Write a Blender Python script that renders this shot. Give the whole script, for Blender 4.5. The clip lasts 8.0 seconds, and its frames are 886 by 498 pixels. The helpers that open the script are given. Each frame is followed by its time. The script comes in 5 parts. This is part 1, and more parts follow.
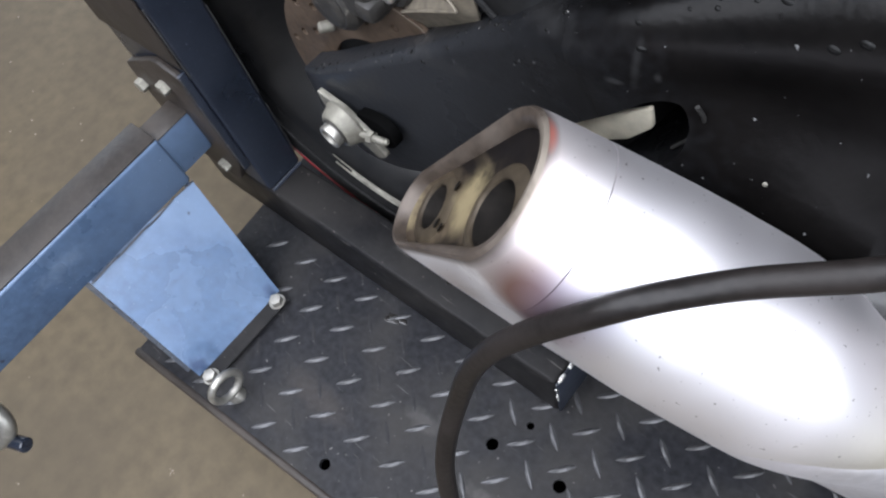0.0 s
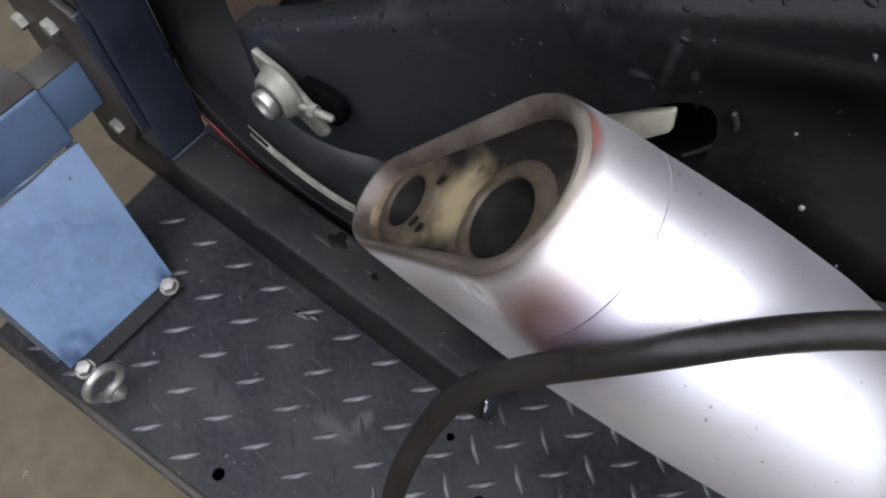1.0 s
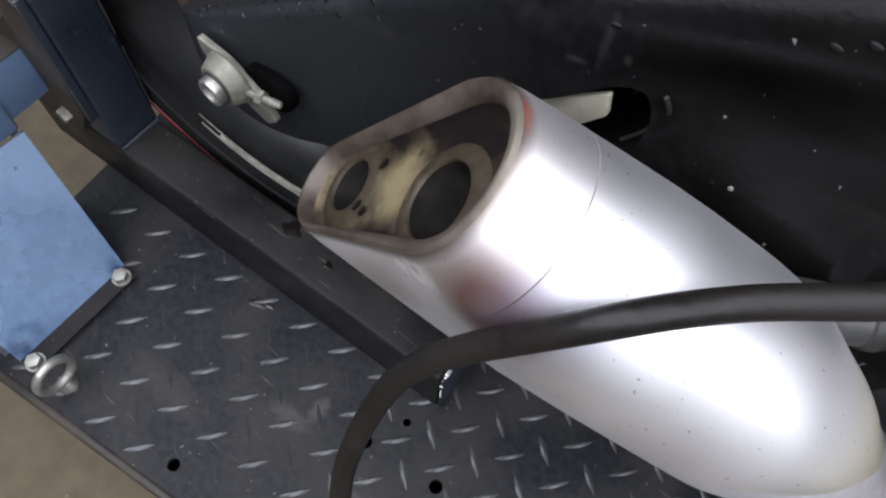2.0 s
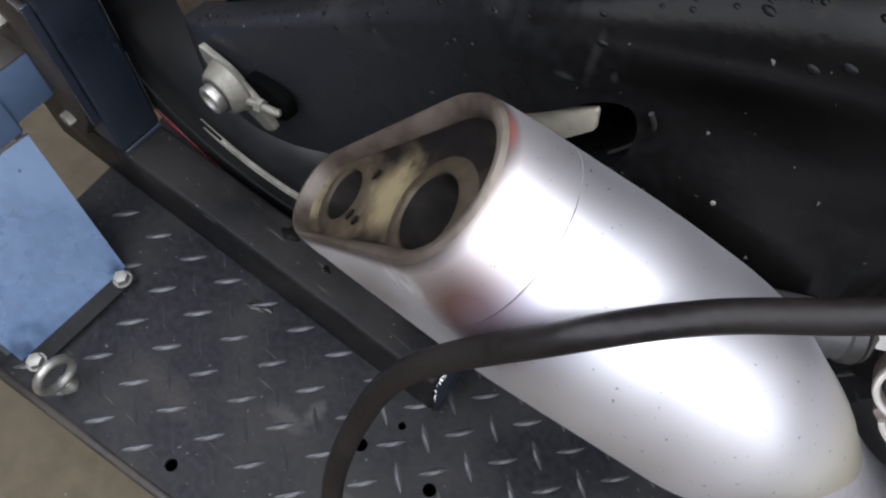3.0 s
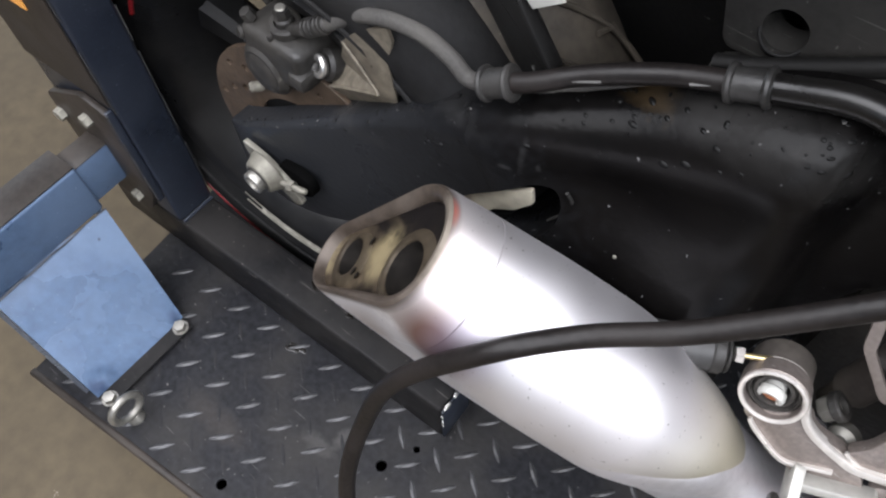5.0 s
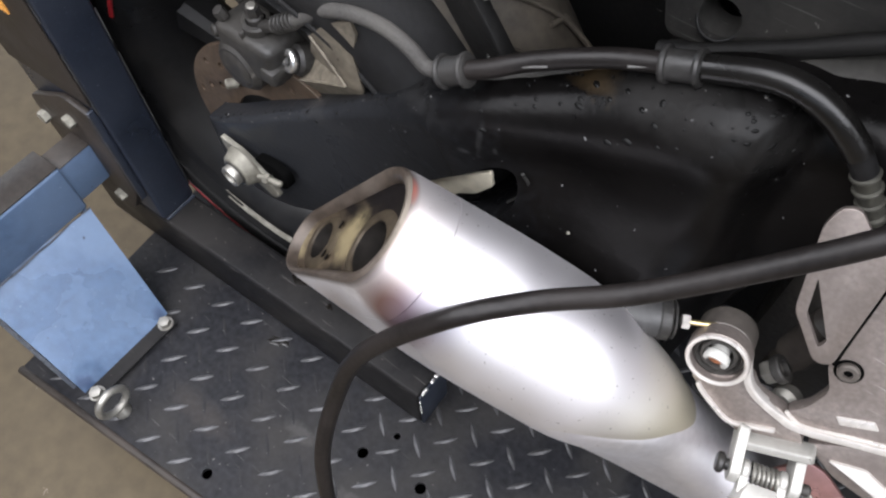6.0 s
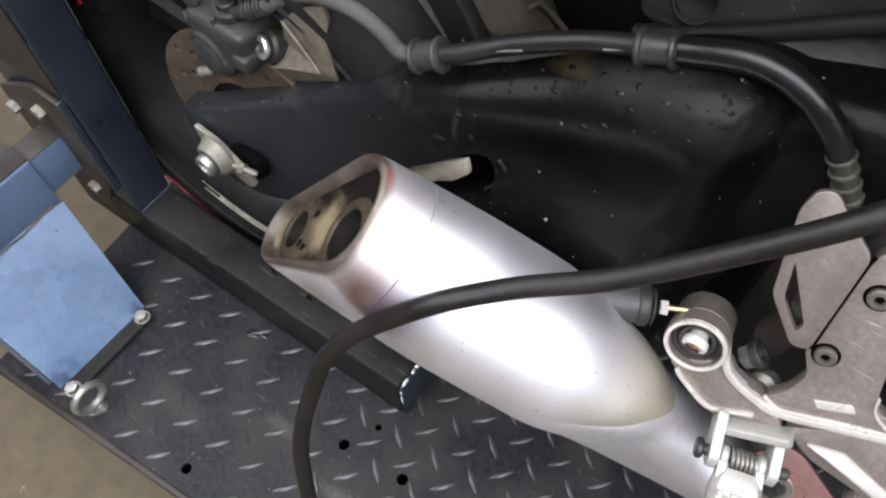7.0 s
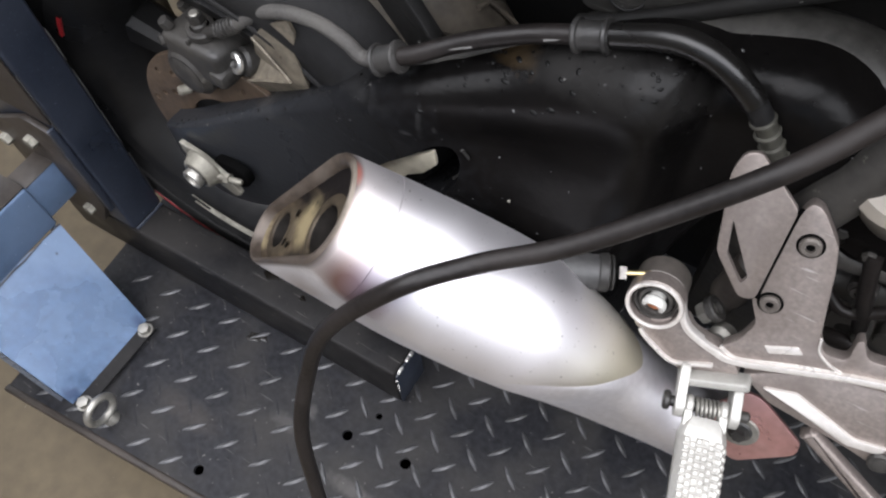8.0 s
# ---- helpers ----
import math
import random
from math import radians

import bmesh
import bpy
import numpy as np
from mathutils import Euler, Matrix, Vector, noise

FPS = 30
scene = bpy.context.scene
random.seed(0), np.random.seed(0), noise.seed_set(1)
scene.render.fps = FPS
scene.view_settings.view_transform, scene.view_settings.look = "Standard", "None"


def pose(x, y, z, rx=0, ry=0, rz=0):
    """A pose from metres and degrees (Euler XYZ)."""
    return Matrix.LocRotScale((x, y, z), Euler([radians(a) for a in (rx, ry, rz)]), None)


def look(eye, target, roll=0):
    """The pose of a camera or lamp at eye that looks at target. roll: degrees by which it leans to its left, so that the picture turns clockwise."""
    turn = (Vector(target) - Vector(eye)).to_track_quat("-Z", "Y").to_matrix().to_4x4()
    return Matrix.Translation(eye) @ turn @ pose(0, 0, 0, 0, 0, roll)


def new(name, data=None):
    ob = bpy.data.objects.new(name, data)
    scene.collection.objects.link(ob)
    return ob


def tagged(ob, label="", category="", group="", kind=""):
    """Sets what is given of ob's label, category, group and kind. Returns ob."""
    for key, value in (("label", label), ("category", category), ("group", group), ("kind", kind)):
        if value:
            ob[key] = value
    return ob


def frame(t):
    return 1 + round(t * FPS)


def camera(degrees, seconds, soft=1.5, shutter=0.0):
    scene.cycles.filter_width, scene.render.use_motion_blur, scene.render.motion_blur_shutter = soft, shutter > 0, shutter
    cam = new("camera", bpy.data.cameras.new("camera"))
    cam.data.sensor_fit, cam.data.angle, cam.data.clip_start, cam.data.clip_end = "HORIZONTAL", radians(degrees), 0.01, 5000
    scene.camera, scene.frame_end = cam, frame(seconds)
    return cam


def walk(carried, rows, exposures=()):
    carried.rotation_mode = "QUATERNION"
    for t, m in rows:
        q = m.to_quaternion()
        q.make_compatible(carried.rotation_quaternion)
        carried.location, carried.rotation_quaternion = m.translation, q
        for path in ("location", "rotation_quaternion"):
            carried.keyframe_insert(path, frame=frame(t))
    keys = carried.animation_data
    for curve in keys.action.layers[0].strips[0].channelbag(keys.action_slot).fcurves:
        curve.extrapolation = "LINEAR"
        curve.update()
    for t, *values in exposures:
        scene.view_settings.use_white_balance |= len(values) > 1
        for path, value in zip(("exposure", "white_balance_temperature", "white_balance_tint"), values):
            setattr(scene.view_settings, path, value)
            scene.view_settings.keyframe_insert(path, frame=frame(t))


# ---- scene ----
cam = camera(62.3, 8.0, soft=2.2)
PATH = [
    (0, (0.424, -0.321, 0.822), (-0.456, 0.171, -0.905), -21.1),
    (0.5, (0.374, -0.328, 0.776), (-0.372, 0.262, -0.984), -10.3),
    (1, (0.349, -0.332, 0.772), (-0.255, 0.357, -1.005), -0.1),
    (1.5, (0.351, -0.334, 0.784), (-0.18, 0.402, -0.998), 5.1),
    (2, (0.362, -0.329, 0.775), (-0.157, 0.404, -1.012), 4.6),
    (3.5, (0.374, -0.326, 0.797), (-0.17, 0.41, -0.981), 4.4),
    (4, (0.396, -0.326, 0.808), (-0.161, 0.416, -0.964), 3.2),
    (4.2, (0.402, -0.324, 0.812), (-0.159, 0.414, -0.96), 2.5),
    (5.3, (0.458, -0.361, 0.926), (-0.258, 0.399, -0.78), -3.1),
    (5.5, (0.469, -0.365, 0.925), (-0.242, 0.4, -0.78), -2.9),
    (6, (0.476, -0.36, 0.922), (-0.208, 0.417, -0.789), -2.5),
    (6.5, (0.475, -0.357, 0.925), (-0.201, 0.431, -0.784), -2.0),
    (7, (0.479, -0.356, 0.915), (-0.158, 0.433, -0.809), -1.0),
    (7.5, (0.484, -0.358, 0.915), (-0.146, 0.435, -0.81), -1.0),
    (8, (0.513, -0.369, 0.945), (-0.121, 0.422, -0.779), -5.4),
]
walk(cam, [(t, look(eye, target, roll)) for t, eye, target, roll in PATH],
     [(0, 0.16, 6150, 9), (0.5, -0.06, 6150, 9), (1, -0.27, 6150, 9), (1.5, -0.3, 6200, 9), (2.2, -0.29, 6200, 9), (3.5, -0.44, 6150, 9), (4.2, -0.39, 6200, 9), (5.3, 0.08, 6450, 10), (6.5, 0.08, 6450, 10), (8, 0.03, 6450, 10)])


# ---- world and lights: sky, and lamps added in unseen roof, door and window openings ----
FLOOR = -0.20
world = bpy.data.worlds.new("world")
scene.world = world
world.use_nodes = True
wn = world.node_tree.nodes
sky = wn.new("ShaderNodeTexSky")
sky.sky_type, sky.sun_disc = "NISHITA", False
sky.sun_elevation, sky.sun_rotation = radians(50), radians(200)
wn["Background"].inputs["Strength"].default_value = 0.12
world.node_tree.links.new(sky.outputs[0], wn["Background"].inputs["Color"])


def area(name, m, sx, sy, watts, colour):
    data = bpy.data.lights.new(name, "AREA")
    data.shape, data.size, data.size_y, data.energy, data.color = "RECTANGLE", sx, sy, watts, colour
    ob = new(name, data)
    ob.matrix_world = m
    return ob


# added area lamps, no source seen; set for the muffler's highlights
area("added_roof_lamp", look((1.7, -1.5, 3.05), (1.7, -1.5, 0)), 8.2, 3.8, 720, (0.968, 0.965, 1.0))
area("added_east_lamp", look((6.93, 0.7, 1.1), (0.3, 0.7, 1.1)), 4.4, 3.0, 170, (0.93, 0.96, 1.0))
area("added_south_lamp", look((1.6, -3.93, 1.9), (0.5, -0.2, 0.6)), 2.8, 1.5, 5, (0.97, 0.97, 1.0))
# added to brighten the far floor through a made-up doorway
area("added_west_lamp", look((-3.93, 0.9, 1.2), (-0.5, 0.2, 0.2)), 2.6, 2.2, 38, (0.93, 0.96, 1.0))

# ---- materials ----


def material(name, base, rough=0.5, metal=0.0, vary=0.25, grain=60.0, stain=6.0, bump=0.1, tint=None, spots=0.0, spot_colour=(0.5, 0.5, 0.5),
             spot_scale=90.0, rough_vary=0.15, stretch=(1, 1, 1), coat=0.0, pieces=0.0, gloss=0.5, scratches=0.0, scratch_colour=(0.3, 0.3, 0.3), marks=()):
    """A worn surface: fine grain and broad stains over a base colour, spots with a shape of their own, and relief."""
    m = bpy.data.materials.new(name)
    m.use_nodes = True
    n, l = m.node_tree.nodes, m.node_tree.links
    shader = n["Principled BSDF"]
    where = n.new("ShaderNodeTexCoord")
    mapping = n.new("ShaderNodeMapping")
    mapping.inputs["Scale"].default_value = stretch
    l.new(where.outputs["Object"], mapping.inputs["Vector"])

    def tex(scale, detail=4.0):
        node = n.new("ShaderNodeTexNoise")
        node.inputs["Scale"].default_value, node.inputs["Detail"].default_value = scale, detail
        l.new(mapping.outputs[0], node.inputs["Vector"])
        return node.outputs["Fac"]

    def remap(value, a, b, c, d):
        node = n.new("ShaderNodeMapRange")
        for i, v in zip((1, 2, 3, 4), (a, b, c, d)):
            node.inputs[i].default_value = v
        l.new(value, node.inputs[0])
        return node.outputs[0]

    def mix(fac, a, b, blend="MIX"):
        node = n.new("ShaderNodeMix")
        node.data_type, node.blend_type = "RGBA", blend
        for sock, v in ((node.inputs[0], fac), (node.inputs[6], a), (node.inputs[7], b)):
            if isinstance(v, (int, float)):
                sock.default_value = v
            elif isinstance(v, tuple):
                sock.default_value = (*v, 1)
            else:
                l.new(v, sock)
        return node.outputs[2]

    fine, broad = tex(grain), tex(stain, 6.0)
    low = tuple(c * (1 - vary) for c in base)
    high = tuple(min(1.0, c * (1 + vary)) for c in base)
    colour = mix(remap(fine, 0.3, 0.7, 0, 1), low, high)
    other = tint or tuple(c * (1 - vary) for c in base)
    colour = mix(remap(broad, 0.42, 0.66, 0, 0.75), colour, other)
    if spots:
        colour = mix(remap(tex(spot_scale, 2.0), 0.74 - spots, 0.78 - spots, 0, 1), colour, spot_colour)
    if scratches:
        for turn in (25, -50):
            lay = n.new("ShaderNodeMapping")
            lay.inputs["Rotation"].default_value = (radians(10), radians(turn * 0.6), radians(turn))
            lay.inputs["Scale"].default_value = (14, 420, 420)
            l.new(where.outputs["Object"], lay.inputs["Vector"])
            node = n.new("ShaderNodeTexNoise")
            node.inputs["Scale"].default_value, node.inputs["Detail"].default_value = 1.0, 1.5
            l.new(lay.outputs[0], node.inputs["Vector"])
            colour = mix(remap(node.outputs["Fac"], 0.74 - 0.1 * scratches, 0.80 - 0.1 * scratches, 0, 0.8), colour, scratch_colour)
    for centre, size, amount, mark_colour in marks:
        lay = n.new("ShaderNodeVectorMath")
        lay.operation = "SUBTRACT"
        l.new(where.outputs["Object"], lay.inputs[0])
        lay.inputs[1].default_value = centre
        div = n.new("ShaderNodeVectorMath")
        div.operation = "DIVIDE"
        l.new(lay.outputs[0], div.inputs[0])
        div.inputs[1].default_value = size
        far_off = n.new("ShaderNodeVectorMath")
        far_off.operation = "LENGTH"
        l.new(div.outputs[0], far_off.inputs[0])
        ragged = n.new("ShaderNodeMath")
        ragged.operation = "MULTIPLY_ADD"
        l.new(tex(130, 5.0), ragged.inputs[0])
        broad_mark = max(size) > 0.1
        ragged.inputs[1].default_value = 0.5 if broad_mark else 1.0
        l.new(far_off.outputs["Value"], ragged.inputs[2])
        colour = mix(remap(ragged.outputs[0], 0.55 if broad_mark else 0.85, 1.5 if broad_mark else 1.6, amount, 0), colour, mark_colour)
    if pieces:
        info = n.new("ShaderNodeObjectInfo")
        colour = mix(remap(info.outputs["Random"], 0, 1, 0, pieces), colour, tuple(min(1.0, c * 2.2 + 0.03) for c in base))
    l.new(colour, shader.inputs["Base Color"])
    l.new(remap(broad, 0.3, 0.7, max(0.02, rough - rough_vary), min(1.0, rough + rough_vary)), shader.inputs["Roughness"])
    shader.inputs["Metallic"].default_value = metal
    shader.inputs["Specular IOR Level"].default_value = gloss
    if coat:
        shader.inputs["Coat Weight"].default_value, shader.inputs["Coat Roughness"].default_value = coat, 0.15
    if bump:
        b = n.new("ShaderNodeBump")
        b.inputs["Strength"].default_value, b.inputs["Distance"].default_value = bump, 0.002
        l.new(fine, b.inputs["Height"])
        l.new(b.outputs[0], shader.inputs["Normal"])
    return m


CONCRETE = material("concrete", (0.072, 0.057, 0.036), 0.6, 0, 0.16, 35, 2.6, 0.12, (0.060, 0.049, 0.035), 0.008, (0.20, 0.18, 0.15), 55, gloss=0.15)
WALL = material("plaster", (0.13, 0.123, 0.115), 0.8, 0, 0.08, 20, 1.0, 0.1)
ROOF = material("roof_sheet", (0.10, 0.097, 0.094), 0.7, 0, 0.1, 20, 1.0, 0.1)
DECK = material("black_deck_paint", (0.0125, 0.0127, 0.0145), 0.5, 0.0, 0.4, 120, 9, 0.22, (0.029, 0.0275, 0.0262), 0.03, (0.10, 0.095, 0.09), 140, gloss=0.09, scratches=-0.05, scratch_colour=(0.09, 0.088, 0.085),
                marks=(((0.14, -0.268, 0), (0.028, 0.012, 0.01), 0.22, (0.11, 0.105, 0.10)), ((0.158, -0.243, 0), (0.010, 0.018, 0.01), 0.25, (0.12, 0.115, 0.11)), ((0.27, -0.29, 0), (0.05, 0.012, 0.01), 0.35, (0.10, 0.095, 0.09)),
                       ((0.02, -0.33, 0), (0.06, 0.02, 0.01), 0.3, (0.05, 0.043, 0.038)), ((0.33, -0.33, 0), (0.014, 0.04, 0.01), 0.35, (0.10, 0.097, 0.095))))
LUG = material("worn_lug", (0.030, 0.030, 0.032), 0.42, 0.35, 0.4, 200, 30, 0.15, (0.085, 0.084, 0.083), pieces=0.35)
BLACK_TUBE = material("black_tube_paint", (0.0085, 0.0083, 0.0088), 0.45, 0, 0.3, 150, 10, 0.18, (0.021, 0.0195, 0.0185), 0.012, (0.10, 0.09, 0.08), 160, gloss=0.09, scratches=0.25, scratch_colour=(0.09, 0.085, 0.08))
NAVY = material("navy_paint", (0.0110, 0.0145, 0.0230), 0.33, 0.0, 0.25, 120, 8, 0.12, (0.019, 0.0235, 0.035), 0.012, (0.10, 0.11, 0.13), 150, scratches=0.2, scratch_colour=(0.08, 0.09, 0.11))
# marks: scuffs, dark spots at the bolts, and the beam's pale sheen painted in
BLUE = material("blue_paint", (0.062, 0.100, 0.172), 0.30, 0.2, 0.16, 90, 7, 0.08, (0.112, 0.160, 0.245), 0.010, (0.035, 0.045, 0.07), 60, scratches=-0.1, scratch_colour=(0.3, 0.36, 0.45),
                marks=(((-0.124, -0.400, 0.018), (0.013, 0.012, 0.014), 0.8, (0.02, 0.035, 0.08)), ((-0.128, -0.274, 0.018), (0.010, 0.008, 0.012), 0.7, (0.025, 0.04, 0.085)),
                       ((-0.185, -0.345, 0.09), (0.004, 0.02, 0.006), 0.8, (0.02, 0.025, 0.05)), ((-0.24, -0.42, 0.20), (0.03, 0.05, 0.02), 0.4, (0.26, 0.33, 0.44)), ((-0.160, -0.385, 0.058), (0.012, 0.010, 0.012), 0.35, (0.035, 0.055, 0.11)), ((-0.205, -0.30, 0.12), (0.020, 0.016, 0.02), 0.25, (0.05, 0.08, 0.15)), ((-0.150, -0.300, 0.045), (0.016, 0.03, 0.02), 0.25, (0.05, 0.08, 0.14))))
# brown-black of grimy edges; also carries a painted floor reflection
GRIME_SHADE = material("brown_grime_shade", (0.019, 0.0155, 0.0132), 0.5, 0, 0.3, 120, 14, 0.2, (0.036, 0.029, 0.024), gloss=0.3)
BARE_EDGE = material("bare_steel", (0.55, 0.54, 0.52), 0.35, 0.9, 0.3, 200, 20, 0.2)
ZINC = material("zinc_plated", (0.27, 0.26, 0.235), 0.45, 0.75, 0.22, 120, 25, 0.12, (0.16, 0.152, 0.135))
HOUSING = material("dull_brown_alloy", (0.10, 0.088, 0.078), 0.5, 0.4, 0.2, 160, 20, 0.12, (0.07, 0.06, 0.052))
STUB = material("dull_grey_paint", (0.028, 0.0275, 0.0275), 0.55, 0.1, 0.25, 160, 20, 0.12, (0.055, 0.053, 0.05))
BOOT = material("brown_rubber", (0.018, 0.015, 0.013), 0.6, 0, 0.35, 150, 22, 0.2, (0.045, 0.038, 0.031), gloss=0.3)
BRASS = material("yellow_zinc", (0.62, 0.5, 0.27), 0.3, 0.9, 0.15, 120, 25, 0.1)
# dust marks also carry the rear's bluish sheen and the roll's highlight as colour
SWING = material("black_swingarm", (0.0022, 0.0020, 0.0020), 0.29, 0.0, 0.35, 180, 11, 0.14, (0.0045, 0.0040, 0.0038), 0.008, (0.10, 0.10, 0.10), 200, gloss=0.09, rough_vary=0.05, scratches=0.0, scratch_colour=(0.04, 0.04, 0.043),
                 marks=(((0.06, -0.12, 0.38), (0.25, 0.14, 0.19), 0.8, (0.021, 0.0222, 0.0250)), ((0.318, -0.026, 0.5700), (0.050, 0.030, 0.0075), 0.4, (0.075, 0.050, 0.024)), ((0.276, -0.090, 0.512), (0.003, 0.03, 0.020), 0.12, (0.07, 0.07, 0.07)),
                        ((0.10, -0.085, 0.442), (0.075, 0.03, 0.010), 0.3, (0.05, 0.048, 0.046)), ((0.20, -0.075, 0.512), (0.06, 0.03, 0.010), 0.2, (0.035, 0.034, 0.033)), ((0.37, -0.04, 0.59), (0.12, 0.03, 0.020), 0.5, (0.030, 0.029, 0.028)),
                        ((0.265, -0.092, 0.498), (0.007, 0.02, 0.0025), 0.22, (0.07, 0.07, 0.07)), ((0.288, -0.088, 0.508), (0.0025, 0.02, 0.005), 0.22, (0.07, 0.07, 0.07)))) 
PLASTIC = material("black_plastic", (0.0058, 0.0057, 0.0056), 0.5, 0, 0.3, 200, 9, 0.15, (0.0105, 0.010, 0.0095), 0.015, (0.08, 0.08, 0.075), 130, gloss=0.22)
PANEL = material("dusty_panel", (0.016, 0.0155, 0.0147), 0.6, 0, 0.3, 160, 10, 0.15, (0.028, 0.026, 0.0235), 0.02, (0.09, 0.085, 0.08), 150, gloss=0.3, scratches=0.2, scratch_colour=(0.07, 0.07, 0.065))
SPAR = material("dusty_casting", (0.024, 0.023, 0.021), 0.6, 0.1, 0.35, 140, 14, 0.25, (0.045, 0.042, 0.037), 0.02, (0.09, 0.085, 0.08), 160, gloss=0.3)
GUARD = material("brown_dusty_plastic", (0.034, 0.029, 0.023), 0.65, 0, 0.35, 120, 16, 0.2, (0.06, 0.05, 0.038), 0.02, (0.12, 0.11, 0.09), 120, gloss=0.25)
RUBBER = material("tyre_rubber", (0.0075, 0.0075, 0.008), 0.6, 0, 0.3, 150, 10, 0.2, (0.013, 0.0125, 0.012), gloss=0.14)
HOSE = material("rubber_hose", (0.0078, 0.0066, 0.0062), 0.46, 0, 0.35, 220, 14, 0.14, (0.015, 0.012, 0.0108), gloss=0.20, scratches=0.0, scratch_colour=(0.045, 0.038, 0.034))
DUSTY_HOSE = material("dusty_hose", (0.036, 0.034, 0.032), 0.75, 0, 0.4, 420, 24, 0.35, (0.06, 0.056, 0.05))
GROMMET = material("dusty_rubber", (0.028, 0.026, 0.024), 0.55, 0, 0.4, 260, 30, 0.2, (0.05, 0.046, 0.04), gloss=0.3)
CRIMP = material("dull_crimp", (0.07, 0.068, 0.056), 0.5, 0.5, 0.3, 220, 24, 0.15, (0.035, 0.033, 0.028))
GRIMY_RUBBER = material("grimy_rubber", (0.013, 0.0125, 0.012), 0.5, 0, 0.4, 260, 30, 0.2, (0.03, 0.028, 0.026), gloss=0.4)
RIM = material("black_rim", (0.0068, 0.0068, 0.0072), 0.4, 0, 0.3, 100, 12, 0.1, (0.013, 0.0125, 0.012), gloss=0.25)
RED = material("red_tape", (0.2, 0.010, 0.014), 0.45, 0, 0.2, 90, 15, 0.05, (0.12, 0.008, 0.01))
DISC = material("rusty_disc", (0.062, 0.043, 0.029), 0.55, 0.3, 0.35, 160, 18, 0.2, (0.085, 0.06, 0.042))
CAST_DARK = material("grimy_cast", (0.021, 0.020, 0.019), 0.5, 0.15, 0.4, 160, 20, 0.3, (0.035, 0.032, 0.028), 0.03, (0.085, 0.08, 0.07), 110, gloss=0.35)
CAST_LIGHT = material("cast_alloy", (0.21, 0.185, 0.138), 0.48, 0.55, 0.2, 140, 18, 0.15, (0.2, 0.185, 0.15))
CARRIER = material("dusty_cast_alloy", (0.15, 0.13, 0.10), 0.55, 0.35, 0.3, 160, 30, 0.2, (0.075, 0.064, 0.05), 0.03, (0.04, 0.033, 0.026), 120)
BRACKET = material("anodised_alloy", (0.232, 0.199, 0.181), 0.45, 0.6, 0.16, 300, 22, 0.12, (0.135, 0.115, 0.105), scratches=0.2, scratch_colour=(0.4, 0.37, 0.35))
POLISHED = material("polished_edge", (0.52, 0.49, 0.46), 0.36, 0.45, 0.12, 200, 20, 0.05)
PEG = material("peg_alloy", (0.36, 0.35, 0.325), 0.42, 0.4, 0.12, 200, 20, 0.1, (0.29, 0.282, 0.26))
PINK = material("heated_plate", (0.42, 0.235, 0.22), 0.38, 0.7, 0.12, 120, 20, 0.06, (0.52, 0.36, 0.33))
WHITE = material("white_nylon", (0.42, 0.415, 0.39), 0.3, 0, 0.05, 100, 20, 0.02)
RUST = material("rust", (0.22, 0.075, 0.03), 0.8, 0, 0.4, 150, 30, 0.3)
OLD_ZINC = material("dull_zinc", (0.20, 0.19, 0.16), 0.55, 0.5, 0.3, 140, 30, 0.2, (0.12, 0.112, 0.092))
DARK_STEEL = material("dark_steel", (0.085, 0.08, 0.075), 0.45, 0.6, 0.3, 140, 30, 0.15, (0.05, 0.047, 0.044))
COVER = material("glossy_black_cover", (0.0040, 0.0038, 0.0036), 0.30, 0, 0.3, 200, 12, 0.06, (0.007, 0.0063, 0.0058), gloss=0.36)
CREAM = material("cream_plate", (0.40, 0.37, 0.295), 0.5, 0.3, 0.15, 120, 30, 0.1, (0.27, 0.245, 0.185), 0.03, (0.08, 0.07, 0.05), 220)
ORANGE = material("orange_label", (0.62, 0.28, 0.06), 0.5, 0, 0.1, 90, 16, 0.02)
# near-black colour standing in for shade inside holes, gaps and slots
HOLE_SHADE = material("hole_shade", (0.003, 0.003, 0.003), 0.95, 0, 0.3, 90, 10, 0.0, gloss=0.0)
BRASS_BELLS = (((0.170, -0.189, 0.402), (0.0168, 0.0168, 0.0168), 0.95, (0.175, 0.142, 0.082)), ((0.170, -0.175, 0.410), (0.0156, 0.0156, 0.0156), 0.95, (0.175, 0.142, 0.082)), ((0.178, -0.201, 0.404), (0.012, 0.012, 0.012), 0.8, (0.175, 0.142, 0.082)), ((0.228, -0.185, 0.462), (0.0192, 0.0192, 0.0192), 0.95, (0.175, 0.142, 0.082)), ((0.230, -0.175, 0.470), (0.0156, 0.0156, 0.0156), 0.85, (0.175, 0.142, 0.082)), ((0.235, -0.197, 0.462), (0.0144, 0.0144, 0.0144), 0.75, (0.175, 0.142, 0.082)), ((0.233, -0.172, 0.474), (0.012, 0.012, 0.012), 0.6, (0.175, 0.142, 0.082)))
SOOT = material("sooty_metal", (0.045, 0.035, 0.023), 0.5, 0.2, 0.3, 130, 12, 0.12, (0.024, 0.018, 0.013), gloss=0.2, marks=BRASS_BELLS)
